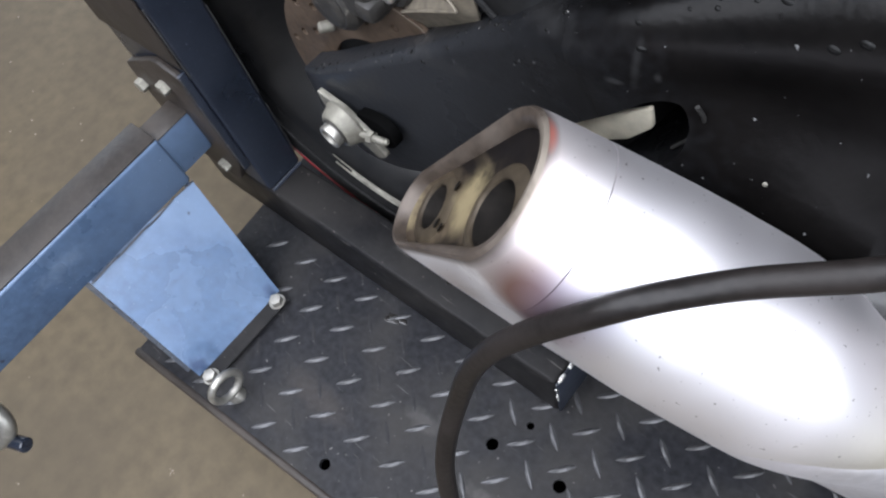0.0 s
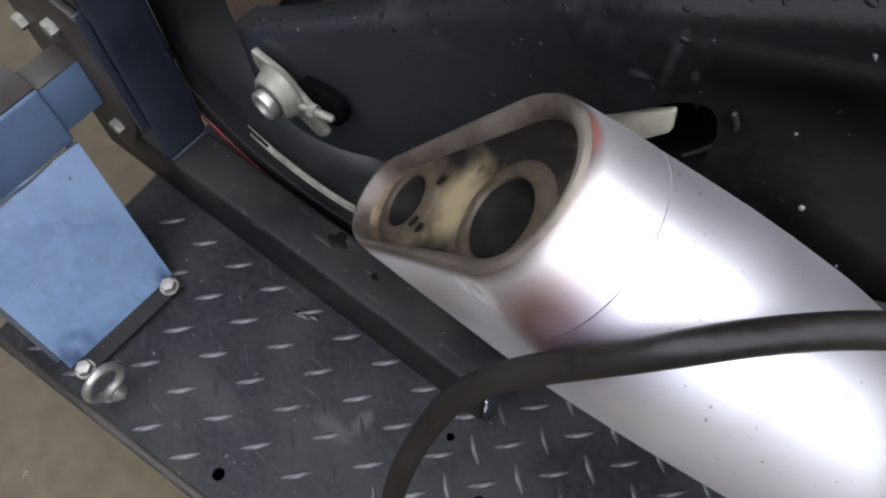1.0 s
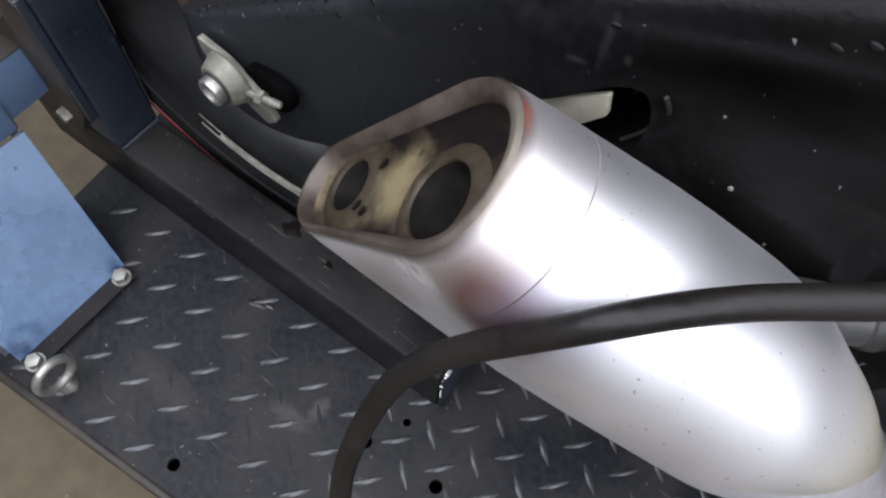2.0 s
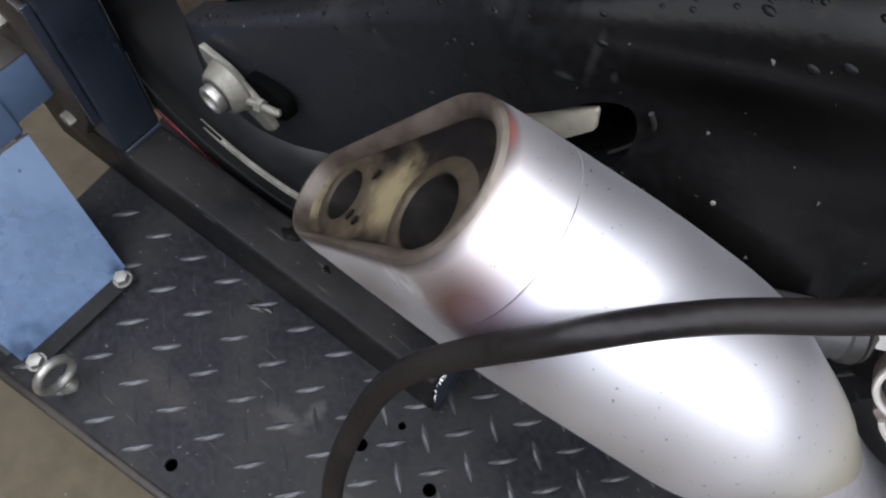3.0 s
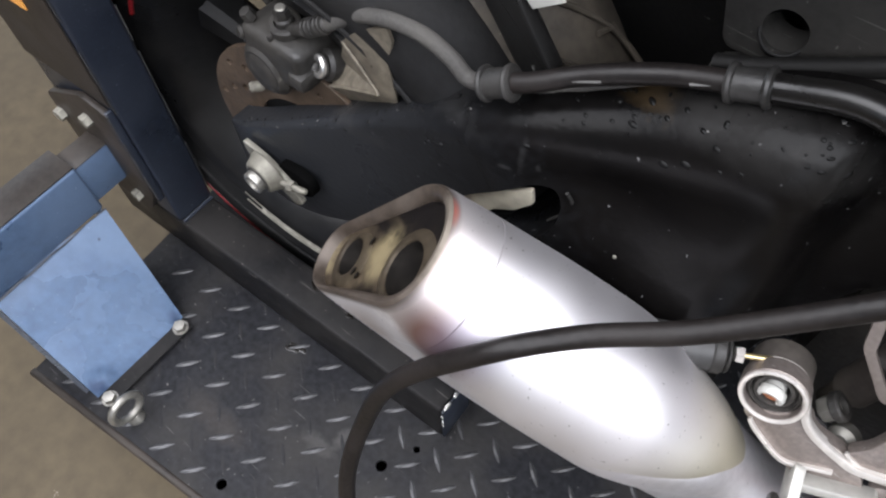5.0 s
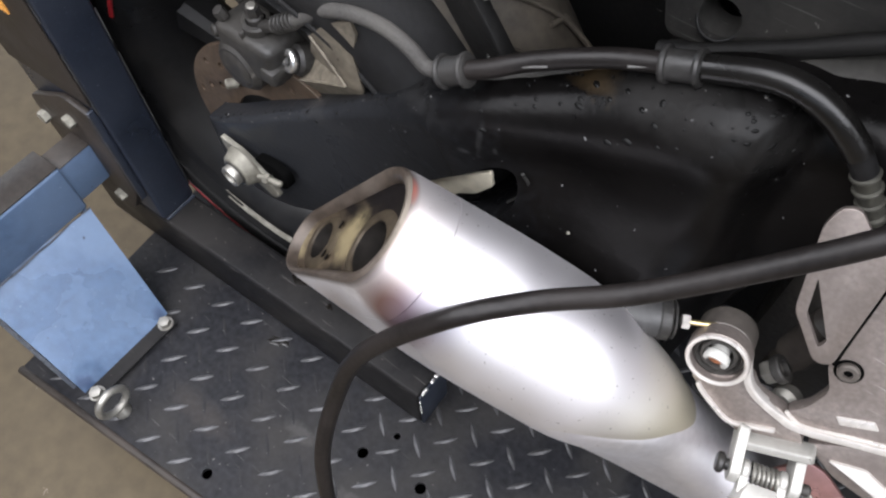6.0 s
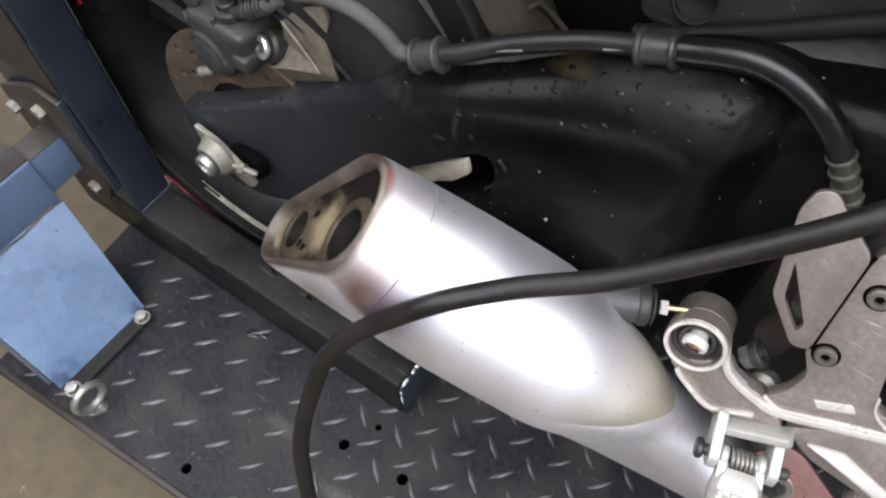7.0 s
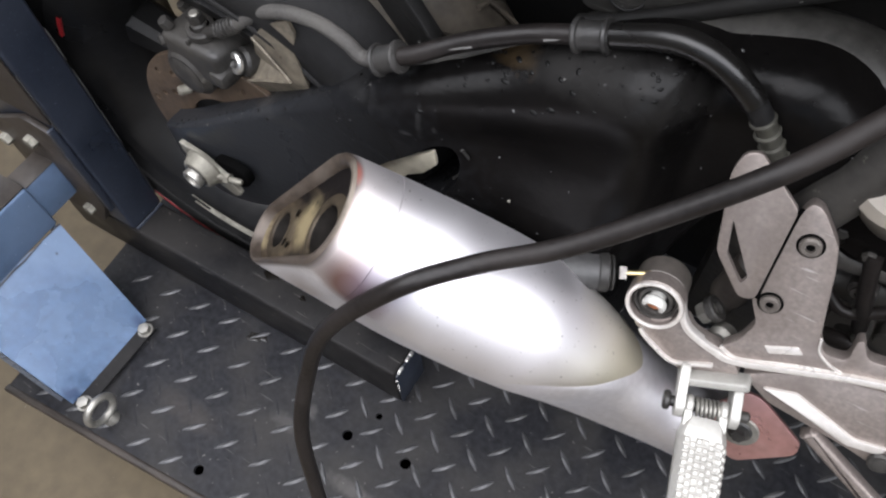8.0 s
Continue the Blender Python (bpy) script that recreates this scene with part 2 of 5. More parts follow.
# black marks paint both soot and the shade of a deeper cavity
CUP = material("burnt_cup", (0.055, 0.042, 0.028), 0.6, 0.1, 0.25, 130, 12, 0.15, (0.026, 0.019, 0.014), gloss=0.08,
               marks=(*BRASS_BELLS, ((0.212, -0.157, 0.459), (0.024, 0.024, 0.024), 0.95, (0.006, 0.005, 0.005)), ((0.234, -0.155, 0.485), (0.03, 0.03, 0.03), 0.97, (0.006, 0.005, 0.005)), ((0.254, -0.156, 0.504), (0.03, 0.03, 0.03), 0.97, (0.006, 0.005, 0.005)), ((0.270, -0.168, 0.513), (0.02, 0.02, 0.02), 0.9, (0.006, 0.005, 0.005)), ((0.252, -0.163, 0.490), (0.02, 0.02, 0.02), 0.8, (0.006, 0.005, 0.005)), ((0.245, -0.220, 0.458), (0.02, 0.02, 0.02), 0.95, (0.006, 0.005, 0.005)), ((0.268, -0.215, 0.484), (0.018, 0.018, 0.018), 0.95, (0.006, 0.005, 0.005)), ((0.231, -0.219, 0.445), (0.014, 0.014, 0.014), 0.9, (0.006, 0.005, 0.005)), ((0.205, -0.190, 0.429), (0.016, 0.016, 0.016), 0.75, (0.04, 0.028, 0.02)), ((0.193, -0.167, 0.429), (0.01, 0.01, 0.01), 0.8, (0.04, 0.028, 0.02)), ((0.204, -0.210, 0.422), (0.01, 0.01, 0.01), 0.85, (0.006, 0.005, 0.005))))
BORE = material("sooty_bore", (0.0095, 0.008, 0.0068), 0.8, 0.0, 0.4, 130, 30, 0.15, (0.005, 0.0045, 0.004), gloss=0.1)
DROP = material("dark_droplet", (0.003, 0.003, 0.003), 0.4, 0, 0.2, 90, 10, 0.0, gloss=0.15)
DUST = material("dried_dirt", (0.075, 0.073, 0.07), 0.7, 0, 0.3, 200, 20, 0.1)
OIL = material("wet_oil", (0.006, 0.005, 0.004), 0.08, 0, 0.2, 90, 10, 0.0)
MURKY = material("murky_plastic", (0.15, 0.132, 0.112), 0.35, 0, 0.1, 60, 10, 0.05, (0.20, 0.18, 0.152))

# the muffler's shell: satin metal, tinted by heat in bands along it, its lower edge's shade painted in
SHELL = bpy.data.materials.new("satin_shell")
SHELL.use_nodes = True
_n, _l = SHELL.node_tree.nodes, SHELL.node_tree.links
_tc = _n.new("ShaderNodeTexCoord")
_sep = _n.new("ShaderNodeSeparateXYZ")
_l.new(_tc.outputs["Object"], _sep.inputs[0])
_noise = _n.new("ShaderNodeTexNoise")
_noise.inputs["Scale"].default_value, _noise.inputs["Detail"].default_value = 18, 4
_l.new(_tc.outputs["Object"], _noise.inputs["Vector"])
_add = _n.new("ShaderNodeMath")
_add.operation = "MULTIPLY_ADD"
_l.new(_noise.outputs["Fac"], _add.inputs[0])
_add.inputs[1].default_value = 0.05
_l.new(_sep.outputs["X"], _add.inputs[2])
_map = _n.new("ShaderNodeMapRange")
_skew = _n.new("ShaderNodeMath")
_skew.operation = "MULTIPLY_ADD"
_l.new(_sep.outputs["Z"], _skew.inputs[0])
_skew.inputs[1].default_value = -0.55
_l.new(_add.outputs[0], _skew.inputs[2])
_l.new(_skew.outputs[0], _map.inputs[0])
for _i, _v in zip((1, 2, 3, 4), (-0.12, 0.28, 0, 1)):
    _map.inputs[_i].default_value = _v
_ramp = _n.new("ShaderNodeValToRGB")
_l.new(_map.outputs[0], _ramp.inputs[0])
_stops = ((0.0, (0.36, 0.26, 0.2)), (0.06, (0.50, 0.40, 0.36)), (0.12, (0.63, 0.59, 0.59)), (0.2, (0.72, 0.70, 0.72)), (0.54, (0.72, 0.70, 0.72)),
          (0.64, (0.68, 0.65, 0.60)), (0.74, (0.62, 0.58, 0.48)), (0.84, (0.56, 0.52, 0.41)), (1.0, (0.52, 0.47, 0.36)))
_e = _ramp.color_ramp.elements
while len(_e) < len(_stops):
    _e.new(0.5)
for _el, (_p, _c) in zip(_e, _stops):
    _el.position, _el.color = _p, (*_c, 1)
_sh = _n["Principled BSDF"]
_colour = _ramp.outputs[0]
# the last mask puts the lower edge's purple-grey shade into the colour
for _c, _scale, _r0, _r1, _amount, _tint in (((-0.058, -0.044, 0.001), (0.9, 0.8, 0.8), 0.030, 0.010, 0.92, (0.24, 0.125, 0.10)), ((-0.040, -0.042, 0.012), (1, 1, 0.7), 0.030, 0.012, 0.35, (0.40, 0.38, 0.54)), ((-0.078, 0.0, -0.09), (1, 0.6, 0.6), 0.03, 0.010, 0.5, (0.30, 0.23, 0.19)),
                                             ((0.165, -0.03, 0.0), (1.2, 0.6, 0.7), 0.05, 0.02, 0.45, (0.54, 0.50, 0.38)), ((0.05, -0.06, -0.13), (0.22, 1, 0.7), 0.055, 0.02, 0.55, (0.40, 0.36, 0.45))):
    _sub = _n.new("ShaderNodeVectorMath")
    _sub.operation = "SUBTRACT"
    _l.new(_tc.outputs["Object"], _sub.inputs[0])
    _sub.inputs[1].default_value = _c
    _mul = _n.new("ShaderNodeVectorMath")
    _mul.operation = "MULTIPLY"
    _l.new(_sub.outputs[0], _mul.inputs[0])
    _mul.inputs[1].default_value = _scale
    _len = _n.new("ShaderNodeVectorMath")
    _len.operation = "LENGTH"
    _l.new(_mul.outputs[0], _len.inputs[0])
    _mask = _n.new("ShaderNodeMapRange")
    _l.new(_len.outputs["Value"], _mask.inputs[0])
    for _i, _v in zip((1, 2, 3, 4), (_r1, _r0, _amount, 0.0)):
        _mask.inputs[_i].default_value = _v
    _mx = _n.new("ShaderNodeMix")
    _mx.data_type = "RGBA"
    _l.new(_mask.outputs[0], _mx.inputs[0])
    _l.new(_colour, _mx.inputs[6])
    _mx.inputs[7].default_value = (*_tint, 1)
    _colour = _mx.outputs[2]
# a lip coordinate that follows the slanted mouth
_dot = _n.new("ShaderNodeVectorMath")
_dot.operation = "DOT_PRODUCT"
_l.new(_tc.outputs["Object"], _dot.inputs[0])
_dot.inputs[1].default_value = (1.0, 0.29 * 0.61, -0.29)
_lip = _n.new("ShaderNodeCombineXYZ")
_l.new(_dot.outputs["Value"], _lip.inputs[0])
_l.new(_sep.outputs["Y"], _lip.inputs[1])
_l.new(_sep.outputs["Z"], _lip.inputs[2])
_streaks = _n.new("ShaderNodeTexNoise")
_streaks.inputs["Scale"].default_value, _streaks.inputs["Detail"].default_value = 1.0, 2.0
_lay = _n.new("ShaderNodeMapping")
_lay.inputs["Scale"].default_value = (60, 280, 280)
_lay.inputs["Rotation"].default_value = (0, radians(30), radians(20))
_l.new(_tc.outputs["Object"], _lay.inputs["Vector"])
_l.new(_lay.outputs[0], _streaks.inputs["Vector"])
_cutoff = _n.new("ShaderNodeMapRange")
_l.new(_streaks.outputs["Fac"], _cutoff.inputs[0])
for _i, _v in zip((1, 2, 3, 4), (0.46, 0.52, 0.0, 1.0)):
    _cutoff.inputs[_i].default_value = _v
# brown lip all round, thin red reflection painted near its top, bright scratches under its near edge
for _c, _scale, _r0, _r1, _amount, _tint, _by in (((-0.0917, 0.0, -0.05), (1, 0.01, 0.01), 0.007, 0.002, 0.85, (0.12, 0.095, 0.078), None),
                                                  ((-0.0890, 0.029, 0.0255), (2.6, 0.66, 0.75), 0.0095, 0.001, 0.75, (0.85, 0.26, 0.2), None),
                                                  ((-0.079, -0.037, -0.0315), (1.0, 0.9, 0.8), 0.015, 0.008, 0.25, (0.92, 0.9, 0.88), _cutoff.outputs[0])):
    _sub = _n.new("ShaderNodeVectorMath")
    _sub.operation = "SUBTRACT"
    _l.new(_lip.outputs[0], _sub.inputs[0])
    _sub.inputs[1].default_value = _c
    _mul = _n.new("ShaderNodeVectorMath")
    _mul.operation = "MULTIPLY"
    _l.new(_sub.outputs[0], _mul.inputs[0])
    _mul.inputs[1].default_value = _scale
    _len = _n.new("ShaderNodeVectorMath")
    _len.operation = "LENGTH"
    _l.new(_mul.outputs[0], _len.inputs[0])
    _mask = _n.new("ShaderNodeMapRange")
    _l.new(_len.outputs["Value"], _mask.inputs[0])
    for _i, _v in zip((1, 2, 3, 4), (_r1, _r0, _amount, 0.0)):
        _mask.inputs[_i].default_value = _v
    _fac = _mask.outputs[0]
    if _by:
        _times = _n.new("ShaderNodeMath")
        _times.operation = "MULTIPLY"
        _l.new(_fac, _times.inputs[0])
        _l.new(_by, _times.inputs[1])
        _fac = _times.outputs[0]
    _mx = _n.new("ShaderNodeMix")
    _mx.data_type = "RGBA"
    _l.new(_fac, _mx.inputs[0])
    _l.new(_colour, _mx.inputs[6])
    _mx.inputs[7].default_value = (*_tint, 1)
    _colour = _mx.outputs[2]
_specks = _n.new("ShaderNodeTexNoise")
_specks.inputs["Scale"].default_value, _specks.inputs["Detail"].default_value = 330, 2
_l.new(_tc.outputs["Object"], _specks.inputs["Vector"])
_dots = _n.new("ShaderNodeMapRange")
_l.new(_specks.outputs["Fac"], _dots.inputs[0])
for _i, _v in zip((1, 2, 3, 4), (0.705, 0.735, 0.0, 0.6)):
    _dots.inputs[_i].default_value = _v
_mx = _n.new("ShaderNodeMix")
_mx.data_type = "RGBA"
_l.new(_dots.outputs[0], _mx.inputs[0])
_l.new(_colour, _mx.inputs[6])
_mx.inputs[7].default_value = (0.16, 0.14, 0.13, 1)
_l.new(_mx.outputs[2], _sh.inputs["Base Color"])
_bare = _n.new("ShaderNodeMath")
_bare.operation = "MULTIPLY_ADD"
_l.new(_fac, _bare.inputs[0])
_bare.inputs[1].default_value, _bare.inputs[2].default_value = -0.8, 0.97
_l.new(_bare.outputs[0], _sh.inputs["Metallic"])
_fine = _n.new("ShaderNodeTexNoise")
_fine.inputs["Scale"].default_value, _fine.inputs["Detail"].default_value = 160, 3
_l.new(_tc.outputs["Object"], _fine.inputs["Vector"])
_rr = _n.new("ShaderNodeMapRange")
_l.new(_noise.outputs["Fac"], _rr.inputs[0])
for _i, _v in zip((1, 2, 3, 4), (0.3, 0.7, 0.48, 0.56)):
    _rr.inputs[_i].default_value = _v
_l.new(_rr.outputs[0], _sh.inputs["Roughness"])
_b = _n.new("ShaderNodeBump")
_b.inputs["Strength"].default_value, _b.inputs["Distance"].default_value = 0.06, 0.001
_l.new(_fine.outputs["Fac"], _b.inputs["Height"])
_l.new(_b.outputs[0], _sh.inputs["Normal"])

# ---- helpers for shapes ----


def thing(name, at, label, category, group="", kind=""):
    """An Empty at a thing's base, to which its parts are hung."""
    ob = tagged(new(name), label, category, group, kind)
    ob.empty_display_size = 0.02
    ob.matrix_world = Matrix.Translation(at) if not isinstance(at, Matrix) else at
    return ob


def finish(name, bm, mat, smooth=True):
    bmesh.ops.remove_doubles(bm, verts=bm.verts, dist=1e-6)
    bmesh.ops.recalc_face_normals(bm, faces=bm.faces)
    me = bpy.data.meshes.new(name)
    bm.to_mesh(me)
    bm.free()
    me.materials.append(mat)
    if smooth:
        for p in me.polygons:
            p.use_smooth = True
        me.set_sharp_from_angle(angle=radians(38))
    return me


def hang(ob, parent):
    """Hang ob to parent, keeping its world place."""
    m = parent.matrix_basis.copy()
    up = parent
    while up.parent:
        m = up.parent.matrix_basis @ up.matrix_parent_inverse @ m
        up = up.parent
    ob.parent = parent
    ob.matrix_parent_inverse = m.inverted()


CALIPER = Matrix.Translation((0.020, 0.0, 0.014))


def part(name, bm, mat, parent, label="", smooth=True, local=None):
    """Links a bmesh, in world places, as one mesh object under a thing or a part; local: the pose of its own axes."""
    if local:
        bm.transform(local.inverted())
    ob = new(name, finish(name, bm, mat, smooth))
    if local:
        ob.matrix_basis = local
    hang(ob, parent)
    if label:
        ob["label"] = label
    return ob


def box(lo, hi, m=None, r=0.0, seg=2):
    bm = bmesh.new()
    bmesh.ops.create_cube(bm, size=1)
    c, s = (Vector(lo) + Vector(hi)) / 2, Vector(hi) - Vector(lo)
    for v in bm.verts:
        v.co = Vector((v.co.x * s.x, v.co.y * s.y, v.co.z * s.z)) + c
    if r:
        bmesh.ops.bevel(bm, geom=bm.edges[:], offset=r, segments=seg, affect="EDGES", profile=0.5)
    if m:
        bm.transform(m)
    return bm


def join(*bms):
    out = bms[0]
    for b in bms[1:]:
        me = bpy.data.meshes.new("tmp")
        b.to_mesh(me)
        b.free()
        out.from_mesh(me)
        bpy.data.meshes.remove(me)
    return out


def along(a, b):
    """The pose whose z axis runs from a to b, at a."""
    a, b = Vector(a), Vector(b)
    return Matrix.Translation(a) @ (b - a).to_track_quat("Z", "Y").to_matrix().to_4x4()


def revolve(profile, m, n=32):
    """Turn a profile of (radius, height) round z, then lay it at m. Closed where the radius is nought."""
    bm = bmesh.new()
    rings = []
    for r, z in profile:
        if r < 1e-6:
            rings.append([bm.verts.new((0, 0, z))])
        else:
            rings.append([bm.verts.new((r * math.cos(2 * math.pi * i / n), r * math.sin(2 * math.pi * i / n), z)) for i in range(n)])
    for a, b in zip(rings, rings[1:]):
        for i in range(n):
            j = (i + 1) % n
            if len(a) == 1 and len(b) == 1:
                continue
            if len(a) == 1:
                bm.faces.new((a[0], b[i], b[j]))
            elif len(b) == 1:
                bm.faces.new((a[i], b[0], a[j]))
            else:
                bm.faces.new((a[i], b[i], b[j], a[j]))
    bm.transform(m)
    return bm


def cyl(a, b, r, n=24, bevel=0.0015, r2=None):
    """A rod from a to b with rounded rims."""
    h = (Vector(b) - Vector(a)).length
    q = r if r2 is None else r2
    k = min(bevel, r * 0.5, q * 0.5, h * 0.4)
    return revolve([(0, 0), (r - k, 0), (r, k), (q, h - k), (q - k, h), (0, h)], along(a, b), n)


def ring(a, b, r_out, r_in, n=32, k=0.0015):
    """A sleeve from a to b."""
    h = (Vector(b) - Vector(a)).length
    p = [(r_in, 0), (r_out - k, 0), (r_out, k), (r_out, h - k), (r_out - k, h), (r_in, h), (r_in, 0)]
    return revolve(p, along(a, b), n)


def hexagon(a, b, across, dome=0.0):
    """A hexagonal head or nut from a to b."""
    h = (Vector(b) - Vector(a)).length
    r = across / math.sqrt(3)
    bm = revolve([(0, 0), (r, 0), (r, h * 0.8), (r * 0.9, h), (0, h + dome)], along(a, b), 6)
    return bm


def torus(m, big, small, n=32, k=12, arc=(0, 360)):
    bm = bmesh.new()
    full = arc[1] - arc[0] >= 360
    steps = n if full else n + 1
    rings = []
    for i in range(steps):
        t = radians(arc[0] + (arc[1] - arc[0]) * i / n)
        rings.append([bm.verts.new(((big + small * math.cos(u)) * math.cos(t), (big + small * math.cos(u)) * math.sin(t), small * math.sin(u)))
                      for u in [2 * math.pi * j / k for j in range(k)]])
    for i in range(n):
        a, b = rings[i], rings[(i + 1) % steps]
        for j in range(k):
            bm.faces.new((a[j], b[j], b[(j + 1) % k], a[(j + 1) % k]))
    bm.transform(m)
    return bm


def spline(points, n=8):
    """A smooth line through points."""
    p = [Vector(q) for q in points]
    p = [2 * p[0] - p[1], *p, 2 * p[-1] - p[-2]]
    out = []
    for i in range(1, len(p) - 2):
        a, b, c, d = p[i - 1:i + 3]
        for j in range(n):
            t = j / n
            out.append(0.5 * ((2 * b) + (c - a) * t + (2 * a - 5 * b + 4 * c - d) * t * t + (3 * b - a - 3 * c + d) * t ** 3))
    out.append(p[-2])
    return out


def pipe(points, r, n=8, k=16, smooth_line=True, radii=None):
    """A round hose or pipe along points."""
    line = spline(points, n) if smooth_line else [Vector(q) for q in points]
    bm = bmesh.new()
    side = None
    rings = []
    for i, q in enumerate(line):
        t = (line[min(i + 1, len(line) - 1)] - line[max(i - 1, 0)]).normalized()
        if side is None:
            side = t.orthogonal().normalized()
        side = (side - side.dot(t) * t).normalized()
        up = t.cross(side)
        rr = r if radii is None else radii[0] + (radii[1] - radii[0]) * i / (len(line) - 1)
        rings.append([bm.verts.new(q + rr * (math.cos(u) * side + math.sin(u) * up)) for u in [2 * math.pi * j / k for j in range(k)]])
    for a, b in zip(rings, rings[1:]):
        for j in range(k):
            bm.faces.new((a[j], a[(j + 1) % k], b[(j + 1) % k], b[j]))
    bm.faces.new(rings[0][::-1])
    bm.faces.new(rings[-1])
    return bm


def prism(outline, m, thick, r=0.0, seg=2):
    """A plate with that outline in x and y of the pose m, from z = 0 down to -thick."""
    bm = bmesh.new()
    top = bm.faces.new([bm.verts.new((x, y, 0)) for x, y in outline])
    ex = bmesh.ops.extrude_face_region(bm, geom=[top])
    for v in [g for g in ex["geom"] if isinstance(g, bmesh.types.BMVert)]:
        v.co.z = -thick
    bmesh.ops.recalc_face_normals(bm, faces=bm.faces)
    if r:
        bmesh.ops.bevel(bm, geom=bm.edges[:], offset=r, segments=seg, affect="EDGES", profile=0.5)
    bm.transform(m)
    return bm


def loft(sections, cap=(True, True)):
    """Skin a row of closed sections, each a list of places."""
    bm = bmesh.new()
    rings = [[bm.verts.new(q) for q in s] for s in sections]
    n = len(rings[0])
    for a, b in zip(rings, rings[1:]):
        for j in range(n):
            bm.faces.new((a[j], a[(j + 1) % n], b[(j + 1) % n], b[j]))
    if cap[0]:
        bm.faces.new(rings[0][::-1])
    if cap[1]:
        bm.faces.new(rings[-1])
    return bm


def rounded(outline, r, seg=4):
    """Round the corners of a flat outline."""
    out = []
    n = len(outline)
    for i in range(n):
        p, a, b = Vector(outline[i]), Vector(outline[i - 1]), Vector(outline[(i + 1) % n])
        d1, d2 = (a - p), (b - p)
        k = min(r, d1.length * 0.45, d2.length * 0.45)
        s, e = p + d1.normalized() * k, p + d2.normalized() * k
        for j in range(seg + 1):
            t = j / seg
            q = (1 - t) ** 2 * s + 2 * t * (1 - t) * p + t * t * e
            out.append((q.x, q.y))
    return out


def cut(bm, cutter):
    """Take the cutter's volume out of bm."""
    ms = []
    for b in (bm, cutter):
        bmesh.ops.recalc_face_normals(b, faces=b.faces)
        me = bpy.data.meshes.new("tmp")
        b.to_mesh(me)
        b.free()
        ms.append(me)
    a, c = new("tmp_a", ms[0]), new("tmp_c", ms[1])
    mod = a.modifiers.new("cut", "BOOLEAN")
    mod.operation, mod.object, mod.solver = "DIFFERENCE", c, "EXACT"
    bpy.context.view_layer.update()
    me = bpy.data.meshes.new_from_object(a.evaluated_get(bpy.context.evaluated_depsgraph_get()))
    out = bmesh.new()
    out.from_mesh(me)
    for ob in (a, c):
        bpy.data.objects.remove(ob)
    for m in (*ms, me):
        bpy.data.meshes.remove(m)
    return out


# ---- the workshop: its floor, with unseen walls, roof and lamp openings added ----
X0, X1, Y0, Y1, TOP = -4.0, 7.0, -4.0, 3.5, 3.0


def setting(name, bm, mat, label):
    ob = tagged(new(name, finish(name, bm, mat, False)), label, "structure", kind="structure")
    return ob


setting("floor", box((X0, Y0, FLOOR - 0.1), (X1, Y1, FLOOR)), CONCRETE, "worn brownish grey concrete workshop floor with stains")
setting("wall_north", box((X0 - 0.15, Y1, FLOOR - 0.1), (X1 + 0.15, Y1 + 0.15, TOP)), WALL, "plain dull plaster workshop wall")
setting("wall_west", join(box((X0 - 0.15, Y0, FLOOR - 0.1), (X0, -0.5, TOP)), box((X0 - 0.15, 2.3, FLOOR - 0.1), (X0, Y1, TOP)), box((X0 - 0.15, -0.5, 2.4), (X0, 2.3, TOP))), WALL, "unseen plain plaster wall with an added open doorway")
setting("wall_south", join(box((X0 - 0.15, Y0 - 0.15, FLOOR - 0.1), (0.15, Y0, TOP)), box((3.05, Y0 - 0.15, FLOOR - 0.1), (X1 + 0.15, Y0, TOP)),
                           box((0.15, Y0 - 0.15, FLOOR - 0.1), (3.05, Y0, 1.1)), box((0.15, Y0 - 0.15, 2.7), (3.05, Y0, TOP))), WALL, "unseen plain plaster wall with an added wide window opening")
setting("wall_east", join(box((X1, Y0, FLOOR - 0.1), (X1 + 0.15, -1.6, TOP)), box((X1, 3.0, FLOOR - 0.1), (X1 + 0.15, Y1, TOP)), box((X1, -1.6, 2.7), (X1 + 0.15, 3.0, TOP))), WALL,
        "unseen plaster wall with an added wide doorway")
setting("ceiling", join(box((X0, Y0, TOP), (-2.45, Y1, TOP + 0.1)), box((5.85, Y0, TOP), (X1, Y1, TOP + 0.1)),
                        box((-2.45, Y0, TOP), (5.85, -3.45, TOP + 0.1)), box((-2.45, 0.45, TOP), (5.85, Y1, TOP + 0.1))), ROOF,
        "unseen grey sheet roof with an added lamp opening")

# ---- the lift's deck ----
DECK_M = pose(-0.222, -0.443, 0, 0, 0, 7)
LENGTH, WIDTH = 1.5, 0.62
lift = thing("lift_table", DECK_M @ Matrix.Translation((0.75, 0.31, FLOOR)), "low black steel motorcycle lift with a chequer plate deck", "lift table")
HOLES = [(0.084, -0.379, 0.0068), (0.218, -0.237, 0.0072), (0.303, -0.225, 0.0072), (0.238, -0.194, 0.0045)]
plate = box((0, 0, -0.006), (LENGTH, WIDTH, 0), DECK_M, 0.002)
drills = None
for x, y, r in HOLES:
    c = cyl((x, y, -0.03), (x, y, 0.03), r, 20, 0)
    drills = c if drills is None else join(drills, c)
plate = cut(plate, drills)
deck = part("deck_plate", plate, DECK, lift, "black painted chequer plate with worn lugs")
part("side_channel", box((-0.003, -0.007, -0.055), (LENGTH, 0.004, 0.0015), DECK_M, 0.004, 3), GRIME_SHADE, lift, "brown worn edge of the deck")
